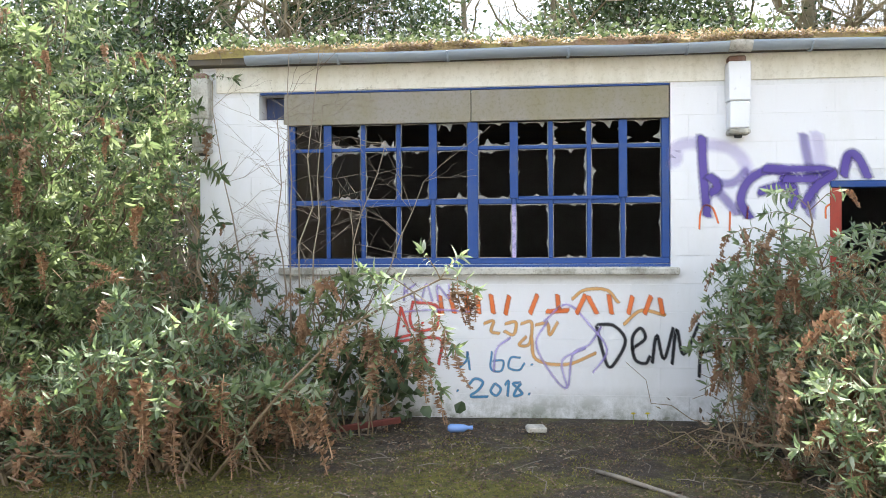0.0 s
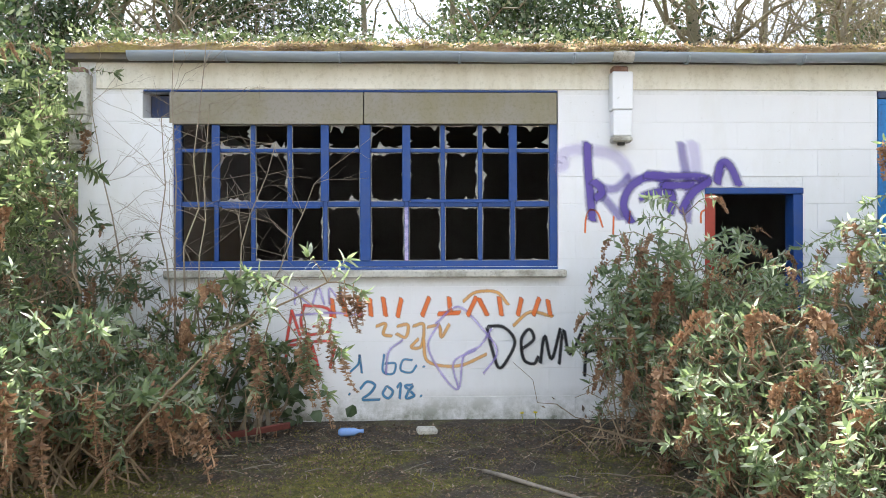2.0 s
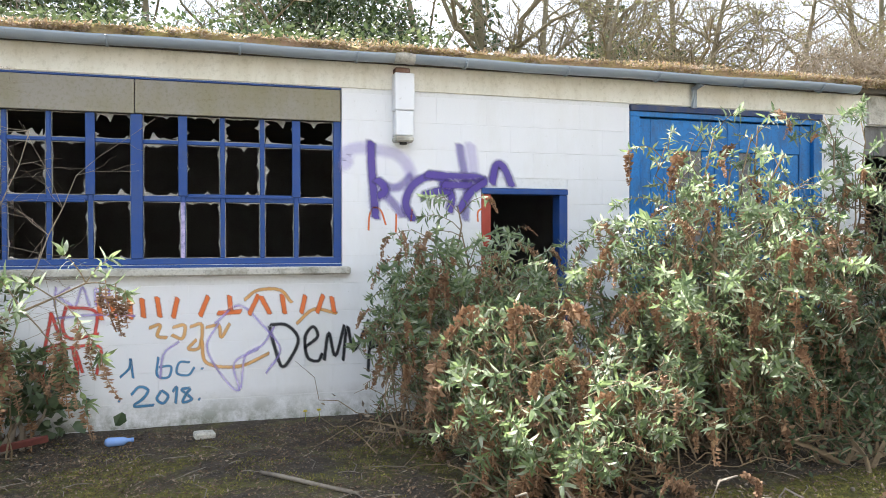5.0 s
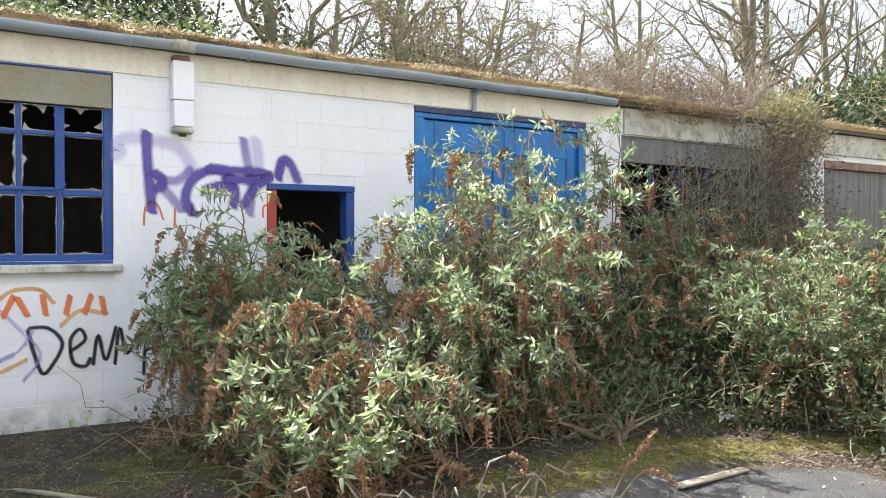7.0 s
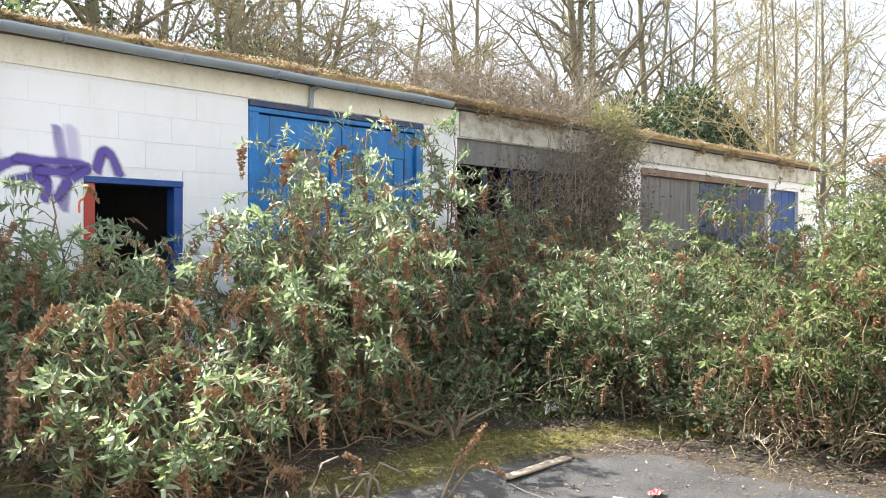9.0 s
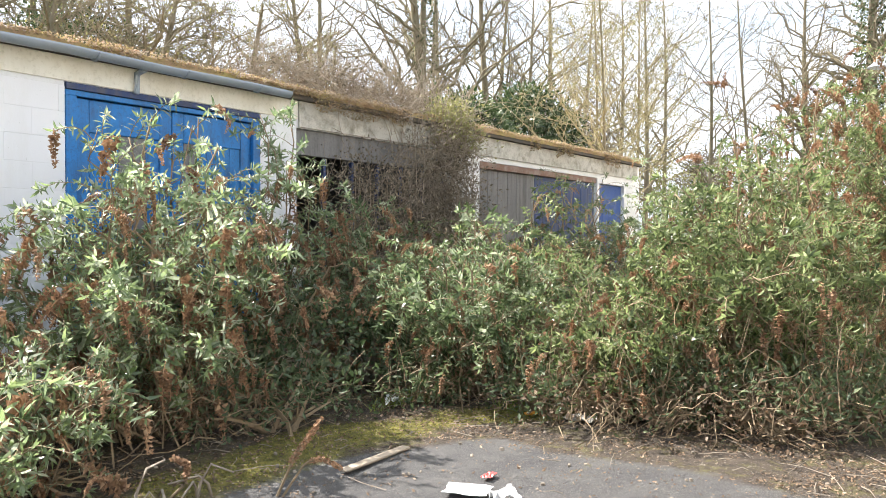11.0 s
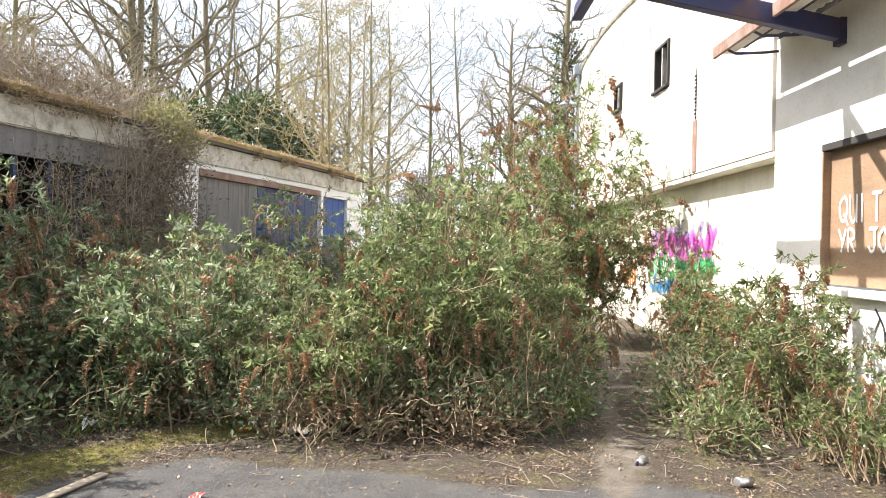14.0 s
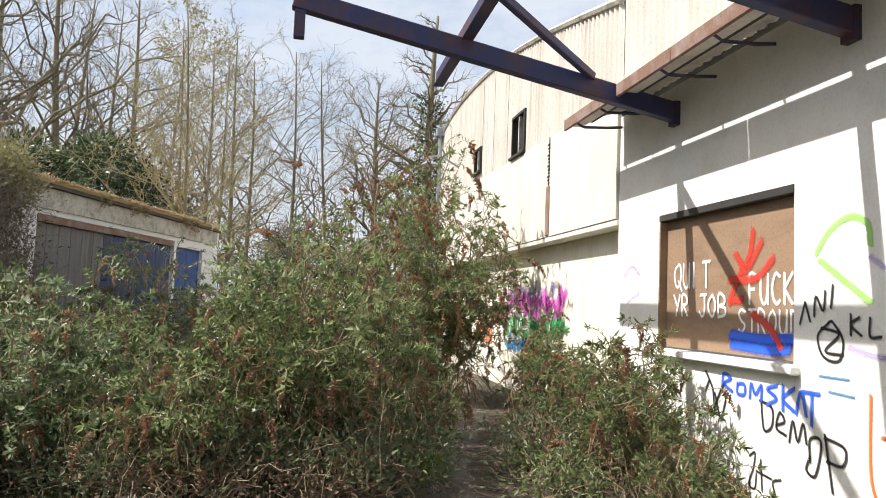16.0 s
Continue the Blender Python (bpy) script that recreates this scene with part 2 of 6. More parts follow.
# ---- mesh helpers ----
class Shape:
    def __init__(self):
        self.v, self.f, self.n, self.edge = [], [], 0, []

    def add(self, verts, faces):
        verts = np.asarray(verts, dtype=np.float64).reshape(-1, 3)
        self.v.append(verts)
        n = self.n
        self.f.extend([tuple(i + n for i in f) for f in faces])
        self.n += len(verts)

    def box(self, x0, y0, z0, x1, y1, z1, c=0.004, m=None):
        c = min(c, 0.3 * min(x1 - x0, y1 - y0, z1 - z0))
        lo, hi = (x0, y0, z0), (x1, y1, z1)
        vs, at = [], {}
        for sx in (0, 1):
            for sy in (0, 1):
                for sz in (0, 1):
                    s = (sx, sy, sz)
                    for a in range(3):
                        p = [(hi[k] - c if s[k] else lo[k] + c) for k in range(3)]
                        p[a] = hi[a] if s[a] else lo[a]
                        at[s, a] = len(vs)
                        vs.append(p)
        fs = []
        for a in range(3):
            b, d = (a + 1) % 3, (a + 2) % 3
            for s in (0, 1):
                q = []
                for sb, sd in ((0, 0), (1, 0), (1, 1), (0, 1)):
                    k = [0, 0, 0]
                    k[a], k[b], k[d] = s, sb, sd
                    q.append(at[tuple(k), a])
                fs.append(tuple(q if s else q[::-1]))
            for sb in (0, 1):
                for sd in (0, 1):
                    k0, k1 = [0, 0, 0], [0, 0, 0]
                    k0[a], k0[b], k0[d] = 0, sb, sd
                    k1[a], k1[b], k1[d] = 1, sb, sd
                    q = [at[tuple(k0), b], at[tuple(k1), b], at[tuple(k1), d], at[tuple(k0), d]]
                    fs.append(tuple(q if sb == sd else q[::-1]))
        for s in ((i, j, k) for i in (0, 1) for j in (0, 1) for k in (0, 1)):
            q = (at[s, 0], at[s, 1], at[s, 2])
            fs.append(q if sum(s) % 2 else q[::-1])
        if m is not None:
            vs = [tuple(m @ Vector(p)) for p in vs]
        self.add(vs, fs)
        return self

    def tube(self, pts, radii, sides=6, cap=True):
        pts = np.asarray(pts, float)
        n = len(pts)
        radii = np.broadcast_to(np.asarray(radii, float), (n,))
        d = np.gradient(pts, axis=0)
        d /= np.linalg.norm(d, axis=1)[:, None] + 1e-9
        up = np.where(np.abs(d[:, 2:3]) > 0.9, np.array([[1.0, 0, 0]]), np.array([[0, 0, 1.0]]))
        a = np.cross(d, up)
        a /= np.linalg.norm(a, axis=1)[:, None] + 1e-9
        b = np.cross(d, a)
        th = np.arange(sides) * 2 * math.pi / sides
        ring = pts[:, None, :] + radii[:, None, None] * (np.cos(th)[None, :, None] * a[:, None, :] + np.sin(th)[None, :, None] * b[:, None, :])
        fs = []
        for i in range(n - 1):
            for j in range(sides):
                k = (j + 1) % sides
                fs.append((i * sides + j, i * sides + k, (i + 1) * sides + k, (i + 1) * sides + j))
        if cap:
            fs.append(tuple(range(sides))[::-1])
            fs.append(tuple(range((n - 1) * sides, n * sides)))
        self.add(ring.reshape(-1, 3), fs)
        return self

    def leaves(self, at, along, side, length, width, fold=0.25, curl=0.2, simple=False):
        """Many leaves at once: base points, directions, side directions, lengths, widths."""
        at, along, side = (np.asarray(q, float).reshape(-1, 3) for q in (at, along, side))
        k = len(at)
        if not k:
            return self
        L = np.broadcast_to(np.asarray(length, float), (k,))[:, None]
        W = np.broadcast_to(np.asarray(width, float), (k,))[:, None] * 0.5
        along = along / (np.linalg.norm(along, axis=1)[:, None] + 1e-9)
        side = side - along * (side * along).sum(1)[:, None]
        side = side / (np.linalg.norm(side, axis=1)[:, None] + 1e-9)
        nor = np.cross(side, along)
        def P(u, s, h):
            return at + along * L * u + side * W * s + nor * (W * h * fold * 2 - L * curl * u * u)
        if simple:
            vs = np.stack([P(0, 0, 0), P(0.45, 1, 0.5), P(1, 0, 0), P(0.45, -1, 0.5)], 1)
            tpl, m = [(0, 1, 2), (0, 2, 3)], 4
        else:
            vs = np.stack([P(0, 0, 0), P(0.3, 0.95, 0.8), P(0.3, -0.95, 0.8), P(0.66, 0.8, 0.4), P(0.66, -0.8, 0.4), P(1, 0, 0)], 1)
            tpl, m = [(0, 1, 2), (1, 3, 4, 2), (3, 5, 4)], 6
        base = self.n
        self.v.append(vs.reshape(-1, 3))
        self.n += k * m
        for i in range(k):
            o = base + i * m
            self.f.extend([tuple(q + o for q in t) for t in tpl])
        return self

    def mesh(self, name, smooth=False):
        me = bpy.data.meshes.new(name)
        v = np.concatenate(self.v) if self.v else np.zeros((0, 3))
        lens = np.array([len(f) for f in self.f], dtype=np.int32)
        flat = np.fromiter((i for f in self.f for i in f), dtype=np.int32, count=int(lens.sum()))
        me.vertices.add(len(v))
        me.vertices.foreach_set("co", v.ravel())
        me.loops.add(len(flat))
        me.loops.foreach_set("vertex_index", flat)
        me.polygons.add(len(lens))
        me.polygons.foreach_set("loop_start", np.concatenate([[0], np.cumsum(lens)[:-1]]).astype(np.int32))
        me.polygons.foreach_set("use_smooth", np.full(len(lens), smooth))
        me.update(calc_edges=True)
        return me


def part(name, shape, material, parent=None, label="", smooth=False, kind=""):
    ob = new(name, shape.mesh(name, smooth) if isinstance(shape, Shape) else shape)
    if material is not None and not ob.data.materials:
        ob.data.materials.append(material)
    ob.parent = parent
    return tagged(ob, label=label, kind=kind)


def thing(name, label, category, group="", at=(0, 0, 0), kind=""):
    ob = new(name)
    ob.location = at
    return tagged(ob, label, category, group, kind)


def slab(x_cuts, z_cuts, solid, y0, y1):
    """A wall between the planes y0 and y1: the cells of the grid for which solid(x, z) holds, outer faces only."""
    s = Shape()
    nx, nz = len(x_cuts) - 1, len(z_cuts) - 1
    on = [[solid((x_cuts[i] + x_cuts[i + 1]) / 2, (z_cuts[j] + z_cuts[j + 1]) / 2) for j in range(nz)] for i in range(nx)]
    def full(i, j):
        return 0 <= i < nx and 0 <= j < nz and on[i][j]
    for i in range(nx):
        for j in range(nz):
            if not on[i][j]:
                continue
            a, b, c, d = x_cuts[i], x_cuts[i + 1], z_cuts[j], z_cuts[j + 1]
            s.add([(a, y0, c), (b, y0, c), (b, y0, d), (a, y0, d)], [(0, 1, 2, 3)])
            s.add([(a, y1, c), (b, y1, c), (b, y1, d), (a, y1, d)], [(3, 2, 1, 0)])
            for (di, dj), q in (((-1, 0), [(a, y0, c), (a, y0, d), (a, y1, d), (a, y1, c)]), ((1, 0), [(b, y0, c), (b, y1, c), (b, y1, d), (b, y0, d)]),
                                ((0, -1), [(a, y0, c), (a, y1, c), (b, y1, c), (b, y0, c)]), ((0, 1), [(a, y0, d), (b, y0, d), (b, y1, d), (a, y1, d)])):
                if not full(i + di, j + dj):
                    s.add(q, [(0, 1, 2, 3)])
    return s

# ---- ground ----
rng = np.random.default_rng(7)


def hum(x, y, s, seed=0.0):
    return noise.noise(Vector((x * s + seed, y * s - seed, seed * 0.37)))


def ground_z(x, y):
    z = 0.03 * hum(x, y, 0.7) + 0.012 * hum(x, y, 3.0, 5)
    if y > -0.35 and -2.6 < x < 17:
        z *= 0.3
    return z


def path_off(x, y):
    """Distance from the middle of the trodden path."""
    mid = -6.25 + 0.12 * math.sin(x * 0.9) + max(0, x - 9) * 0.06
    return abs(y - mid) + 0.16 * hum(x, y, 1.1, 4) + 0.08 * hum(x, y, 4.0, 6) if x > 4.6 else 9


def stretch(lo, hi, step, far):
    a = list(np.arange(lo, hi + 1e-6, step))
    g, p, q = step, lo, hi
    while q < far:
        g *= 1.35
        p, q = p - g, q + g
        a = [p] + a + [q]
    return a


GX, GY = stretch(-6.0, 12.0, 0.09, 900), stretch(-9.0, 1.2, 0.09, 900)
gs = Shape()
gs.add([(x, y, ground_z(x, y)) for x in GX for y in GY], [])
ny = len(GY)
gs.f = [(i * ny + j, (i + 1) * ny + j, (i + 1) * ny + j + 1, i * ny + j + 1) for i in range(len(GX) - 1) for j in range(ny - 1)]


def clamp(v):
    return max(0.0, min(1.0, v))


def asphalt_at(x, y):
    w = 0.5 * hum(x, y, 0.8, 3)
    edge = -3.05 - 0.45 * max(0.0, 3.0 - x) - 0.55 * max(0.0, x - 4.4) + w * 0.5
    a = clamp((edge - y) / 0.35) * clamp((x - 0.2 + w) / 0.9) * clamp((5.5 - x - w) / 0.5)
    return a * clamp((y + 8.4 + w) / 0.5)


def moss_at(x, y):
    w = hum(x, y, 1.3, 9) + 0.5 * hum(x, y, 4.0, 2)
    band = clamp(1 - abs(y + 2.75 + 0.5 * max(0, x - 4.6)) / 0.6) * clamp((x - 2.4) / 0.8) * clamp((8 - x) / 1.5)
    left = clamp((0.5 - x) / 1.2) * clamp((-0.9 - y) / 0.8) * clamp((y + 5.5) / 1.5) * 0.7
    near = clamp((-0.5 - y) / 0.6) * clamp((3 - x) / 1.5) * clamp((y + 3.4) / 1.0) * 0.55
    return clamp(max(band, left, near) + 0.45 * w - 0.05)



def ground_build(nt, b, out):
    soil = mix(nt, ramp(nt, tex(nt, 9, 8, 0.75), [(0.35, 0.0), (0.65, 1.0)]), (0.035, 0.027, 0.02), (0.11, 0.085, 0.062))
    soil = mix(nt, ramp(nt, tex(nt, 3.1, 7, 0.8), [(0.5, 0.0), (0.62, 0.75)]), soil, (0.15, 0.135, 0.045))
    soil = mix(nt, ramp(nt, tex(nt, 60, 4, 0.7), [(0.58, 0.0), (0.66, 0.8)]), soil, (0.3, 0.26, 0.2))
    tar = mix(nt, ramp(nt, tex(nt, 3, 8, 0.7), [(0.35, 0.0), (0.7, 1.0)]), (0.06, 0.06, 0.062), (0.13, 0.125, 0.12))
    tar = mix(nt, ramp(nt, tex(nt, 130, 3, 0.6), [(0.5, 0.0), (0.66, 0.7)]), tar, (0.24, 0.23, 0.21))
    mossy = mix(nt, ramp(nt, tex(nt, 14, 6, 0.7), [(0.4, 0.0), (0.65, 1.0)]), (0.095, 0.09, 0.018), (0.25, 0.225, 0.045))
    trod = mix(nt, ramp(nt, tex(nt, 6, 8, 0.7), [(0.35, 0.0), (0.7, 1.0)]), (0.13, 0.11, 0.085), (0.25, 0.215, 0.175))
    def cut(name, s):
        return ramp(nt, calc(nt, "ADD", attr(nt, name), calc(nt, "MULTIPLY", calc(nt, "SUBTRACT", tex(nt, s, 8, 0.8), 0.5), 1.6)), [(0.35, 0.0), (0.65, 1.0)])
    col = mix(nt, cut("tar", 6), soil, tar)
    col = mix(nt, cut("trod", 7), col, trod)
    col = mix(nt, cut("moss", 11), col, mossy)
    nt.links.new(col, b.inputs["Base Color"])
    b.inputs["Roughness"].default_value = 0.95
    bump(nt, b, tex(nt, 28, 8, 0.85), 1.0, 0.035)


ground = part("ground", gs, mat("ground", ground_build), kind="structure", smooth=True)
tagged(ground, "old asphalt yard with moss, leaf litter and a trodden earth path", "ground")
for nm, fn in (("tar", asphalt_at), ("moss", moss_at), ("trod", lambda x, y: clamp((0.27 - path_off(x, y)) / 0.28) * clamp((30 - x) / 5))):
    at_ = ground.data.attributes.new(nm, "FLOAT", "POINT")
    at_.data.foreach_set("value", [fn(x, y) if -12 < x < 40 and -12 < y < 3 else 0.0 for x in GX for y in GY])

# ---- garage row: setting ----
HEAD, TOP = 2.71, 2.93
XL, XR = -2.45, 17.5
WIN = (-1.69, 1.46, 1.26, 2.44)
PANEL = (-1.93, 1.46, 2.44, HEAD)
DOORWAY = (2.68, 3.5, 0.0, 1.91)
BLUE = (4.13, 6.3, 0.1, 2.71)
BAY = (6.84, 9.97, 0.9, 2.62)
BACKDOORS = (10.74, 15.2, 0.0, 2.55)
ENDDOOR = (15.3, 16.6, 0.0, 2.45)
HOLES = [WIN, PANEL, DOORWAY, BLUE, BAY, BACKDOORS, ENDDOOR]


def solid(x, z):
    if PANEL[0] <= x <= -1.72 and 2.44 <= z <= 2.48:
        return True
    return not any(a <= x <= b and c <= z <= d for a, b, c, d in HOLES)


xs = sorted({XL, XR, -1.72, *(q for h in HOLES for q in h[:2])})
zs = sorted({-0.3, 0.0, TOP, 2.48, *(q for h in HOLES for q in h[2:])})
wall_front = part("wall_front", slab(xs, zs, solid, 0.004, 0.22), M_MORTAR, kind="structure")
tagged(wall_front, "white-painted concrete block wall of the garage row", "wall")
back = part("wall_back", slab([XL, XR], [-0.3, TOP], lambda x, z: True, 5.6, 5.8), M_SHADEWALL, kind="structure")
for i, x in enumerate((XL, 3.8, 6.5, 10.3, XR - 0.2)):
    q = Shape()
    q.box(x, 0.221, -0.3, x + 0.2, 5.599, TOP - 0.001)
    part("wall_left" if i == 0 else "wall_right" if i == 4 else f"partition_{i}", q, M_WALL if i in (0, 4) else M_SHADEWALL, kind="structure")
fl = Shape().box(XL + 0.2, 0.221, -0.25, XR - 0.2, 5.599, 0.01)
part("garage_floor", fl, M_SHADEWALL, kind="structure")
roof = Shape().box(XL - 0.06, -0.1, TOP + 0.001, XR + 0.1, 5.95, TOP + 0.09)
tagged(part("roof", roof, M_ROOF, kind="structure"), "flat felted garage roof overgrown with moss", "roof")
fas = Shape().box(-2.3, -0.012, HEAD + 0.004, 6.85, 0.003, TOP - 0.004)
tagged(part("fascia_band", fas, M_CREAM, kind="structure"), "cream-painted lintel band with algae stains", "fascia")
fas2 = Shape().box(6.86, -0.03, 2.63, 17.3, 0.003, TOP - 0.004)
tagged(part("lintel_band", fas2, M_CONC, kind="structure"), "weathered concrete lintel band above the far bays", "fascia")

BLOCKS = []
zc = [0.0] + [0.199 + 0.225 * k for k in range(12)]
for k, (z0, z1) in enumerate(zip(zc, zc[1:])):
    z1 = min(z1, HEAD)
    if z1 - z0 < 0.05:
        continue
    x = XL - (0.225 if k % 2 else 0.0)
    while x < 4.13:
        a, b = max(x, XL), min(x + 0.45, 4.13)
        x += 0.45
        spans = [(a, b)]
        for h in HOLES[:3]:
            if h[2] < z1 - 0.02 and h[3] > z0 + 0.02:
                spans = [q for p0, p1 in spans for q in ((p0, min(p1, h[0])), (max(p0, h[1]), p1)) if q[1] - q[0] > 0.03]
        for p0, p1 in spans:
            lo, hi = z0, z1
            for h in HOLES[:3]:
                if h[0] < p1 - 0.01 and h[1] > p0 + 0.01:
                    if h[2] < hi <= h[3]:
                        hi = min(hi, h[2])
                    elif h[2] <= lo < h[3]:
                        lo = max(lo, h[3])
            if hi - lo > 0.04:
                BLOCKS.append((p0, p1, lo, hi - (0.006 if k == 0 else 0.0)))

# ---- gutter ----
gut = thing("gutter", "grey half-round plastic rainwater gutter along the eaves", "gutter", at=(0, -0.185, 2.935))


def gutter_run(a, b):
    s = Shape()
    n = 12
    th = [math.pi * i / n for i in range(n + 1)]
    sect = [(-0.066 * math.cos(t), -0.066 * math.sin(t)) for t in th] + [(0.06 * math.cos(t), -0.06 * math.sin(t)) for t in th]
    m = len(sect)
    sect = [(p, q + 0.03) for p, q in sect]
    k = max(2, int((b - a) / 0.5))
    vs = [(a + (b - a) * i / k, p, q + 0.006 * math.sin(i * 1.7)) for i in range(k + 1) for p, q in sect]
    fs = [(i * m + j, i * m + (j + 1) % m, (i + 1) * m + (j + 1) % m, (i + 1) * m + j) for i in range(k) for j in range(m)]
    fs += [tuple(range(m)), tuple(range(k * m, k * m + m))[::-1]]
    s.add(vs, fs)
    return s


part("channel", gutter_run(-1.97, 6.55), M_GUTTER, gut, smooth=True)
for x in (-1.2, -0.31, 0.64, 1.55, 2.47, 3.4, 4.3, 5.2, 6.1):
    s = Shape()
    th = [math.pi * (0.05 + 0.9 * i / 8) for i in range(9)]
    s.tube([(x, -0.074 * math.cos(t), 0.03 - 0.074 * math.sin(t)) for t in th], 0.011, 5)
    part("bracket", s, M_GUTTER, gut)
s = gutter_run(1.86, 2.03)
s.v = [v * np.array([1, 1.16, 1.12]) for v in s.v]
part("union_clip", s, M_CONC, gut, "pale grey joint clip")
pipe = Shape().tube([(4.79, 0.02, -0.03), (4.79, 0.14, -0.06), (4.79, 0.15, -0.24)], 0.03, 8)
part("outlet", pipe, M_GUTTER, gut, "short broken downpipe stub")


def pipe_box(x, z0, z1, w, label, paint_):
    g = thing("boxed_downpipe", label, "downpipe", "boxed downpipes", at=(x, -0.07, z0))
    h = z1 - z0
    part("upper_casing", Shape().box(-w / 2, -0.06, h * 0.46, w / 2, 0.065, h, 0.008), paint_, g)
    part("lower_casing", Shape().box(-w / 2 + 0.008, -0.055, 0.05, w / 2 - 0.008, 0.065, h * 0.46 - 0.004, 0.008), paint_, g)
    part("broken_end", Shape().box(-w / 2 + 0.004, -0.06, 0.0, w / 2 - 0.004, 0.065, 0.046, 0.012), M_CONC, g, "grey broken mortar end")
    part("pipe_mouth", Shape().tube([(0, 0, 0.03), (0, 0, -0.02)], [0.035, 0.03], 8), M_DARKWOOD, g, "dark pipe mouth")
    part("hopper_lid", Shape().box(-w / 2 + 0.01, -0.03, h, w / 2 - 0.03, 0.06, h + 0.05, 0.01), M_RUST, g, "dark rusty outlet")


pipe_box(1.965, 2.27, 2.84, 0.17, "white boxed-in downpipe on the block wall, broken off below", M_WALL)
pipe_box(-2.4, 2.2, 2.82, 0.15, "dirty white boxed downpipe at the wall's corner", M_CONC)

# ---- steel window ----
win = thing("steel_window", "blue steel-framed window with smashed panes above a concrete sill", "window", at=(0, 0, 1.26), kind="structure")
WZ = 1.26
left_v = [-1.35, -1.05, -0.75, -0.46]
right_v = [0.21, 0.51, 0.82, 1.09]


def bar(name, x0, z0, x1, z1, y0=0.045, y1=0.085, label="", c=0.005):
    return part(name, Shape().box(x0, y0, z0 - WZ, x1, y1, z1 - WZ, c), M_BLUE, win, label)


bar("outer_frame", -1.69, 1.262, 1.458, 1.31, 0.03, 0.1)
bar("outer_frame", -1.69, 1.31, -1.63, 2.43, 0.03, 0.1)
bar("outer_frame", 1.395, 1.31, 1.458, 2.44, 0.03, 0.1)
bar("centre_post", -0.172, 1.31, -0.085, 2.43, 0.02, 0.11)
for x in left_v + right_v:
    bar("mullion", x - 0.018, 1.31, x + 0.018, 2.43)
for x in (-0.46, 0.21, 1.09, -1.35):
    bar("casement_stile", x - 0.034, 1.8, x + 0.034, 2.43, 0.03, 0.044)
bounds = [[-1.63] + left_v + [-0.172], [-0.085] + right_v + [1.395]]
for half in bounds:
    for a, b in zip(half, half[1:]):
        a2, b2 = a + (0.018 if a != half[0] else 0), b - (0.018 if b != half[-1] else 0)
        bar("transom", a2, 2.205, b2, 2.235)
        bar("transom", a2, 1.755, b2, 1.8)
part("paint_spatter", Shape().box(0.194, 0.04, 0.052, 0.224, 0.0445, 0.49, 0.002), worn("lilac_spattered_paint", (0.5, 0.42, 0.66), (0.05, 0.09, 0.3), 0.6, 1.0, 7, 60), win, "lilac paint on one mullion")
bar("casement_rail", -1.3, 1.742, -0.5, 1.772, 0.03, 0.044)
bar("casement_rail", 0.245, 1.786, 1.055, 1.816, 0.03, 0.044)


def broken_pane(x0, z0, x1, z1, keep):
    """The jagged rest of a pane round the edges of its opening."""
    r = random.Random(int((x0 * 31 + z0 * 17) * 1000))
    w, h = x1 - x0, z1 - z0
    n = 44
    o, q = [], []
    reach = []
    big = 0.0
    for i in range(n):
        big = r.random() ** 2 * 2.6 if r.random() < 0.22 else big * 0.35
        reach.append(keep * (0.12 + 0.25 * r.random() + big))
    for i in range(n):
        t = 4.0 * i / n
        k = int(t)
        f = t - k
        ex, ez = ((f, 0), (1, f), (1 - f, 1), (0, 1 - f))[k]
        cx, cz = ((ex, 0.0), (1.0, ez), (ex, 1.0), (0.0, ez))[k]
        inx, inz = ((0, 1), (-1, 0), (0, -1), (1, 0))[k]
        d = min(reach[i], 0.42 * min(w, h))
        x_, z_ = x0 + cx * w + inx * d, z0 + cz * h + inz * d
        mg = 0.006 + 0.3 * d * (1 - abs(2 * f - 1))
        x_ = min(max(x_, x0 + mg), x1 - mg)
        z_ = min(max(z_, z0 + mg), z1 - mg)
        o.append((x0 + cx * w, z0 + cz * h))
        q.append((x_, z_))
    s = Shape()
    ya, yb = 0.063, 0.067
    vs = [(x, ya, z - WZ) for x, z in o] + [(x, ya, z - WZ) for x, z in q] + [(x, yb, z - WZ) for x, z in o] + [(x, yb, z - WZ) for x, z in q]
    fs = []
    for i in range(n):
        j = (i + 1) % n
        fs += [(i, j, n + j, n + i), (2 * n + j, 2 * n + i, 3 * n + i, 3 * n + j), (n + i, n + j, 3 * n + j, 3 * n + i)]
    s.add(vs, fs)
    return s


rows_z = [(1.31, 1.755, 0.011), (1.8, 2.205, 0.016), (2.235, 2.43, 0.024)]
for hi_, half in enumerate(bounds):
    for ci, (a, b) in enumerate(zip(half, half[1:])):
        a2, b2 = a + (0.018 if a != half[0] else 0), b - (0.018 if b != half[-1] else 0)
        for ri, (z0, z1, keep) in enumerate(rows_z):
            if hi_ == 0 and ci == 0 or (hi_, ci, ri) in ((0, 1, 0),):
                part("pane", Shape().box(a2, 0.063, z0 - WZ, b2, 0.067, z1 - WZ, 0.001), M_PANE, win, "grimy unbroken pane")
            else:
                part("broken_pane", broken_pane(a2, z0, b2, z1, keep * (1.3 if hi_ == 0 and ri == 1 else 1)), M_GLASS, win)
sill = Shape().box(-1.75, -0.075, 1.172, 1.52, 0.12, 1.235, 0.012)
tagged(part("window_sill", sill, M_CONC, kind="structure"), "weathered concrete window sill with peeling white paint", "sill")
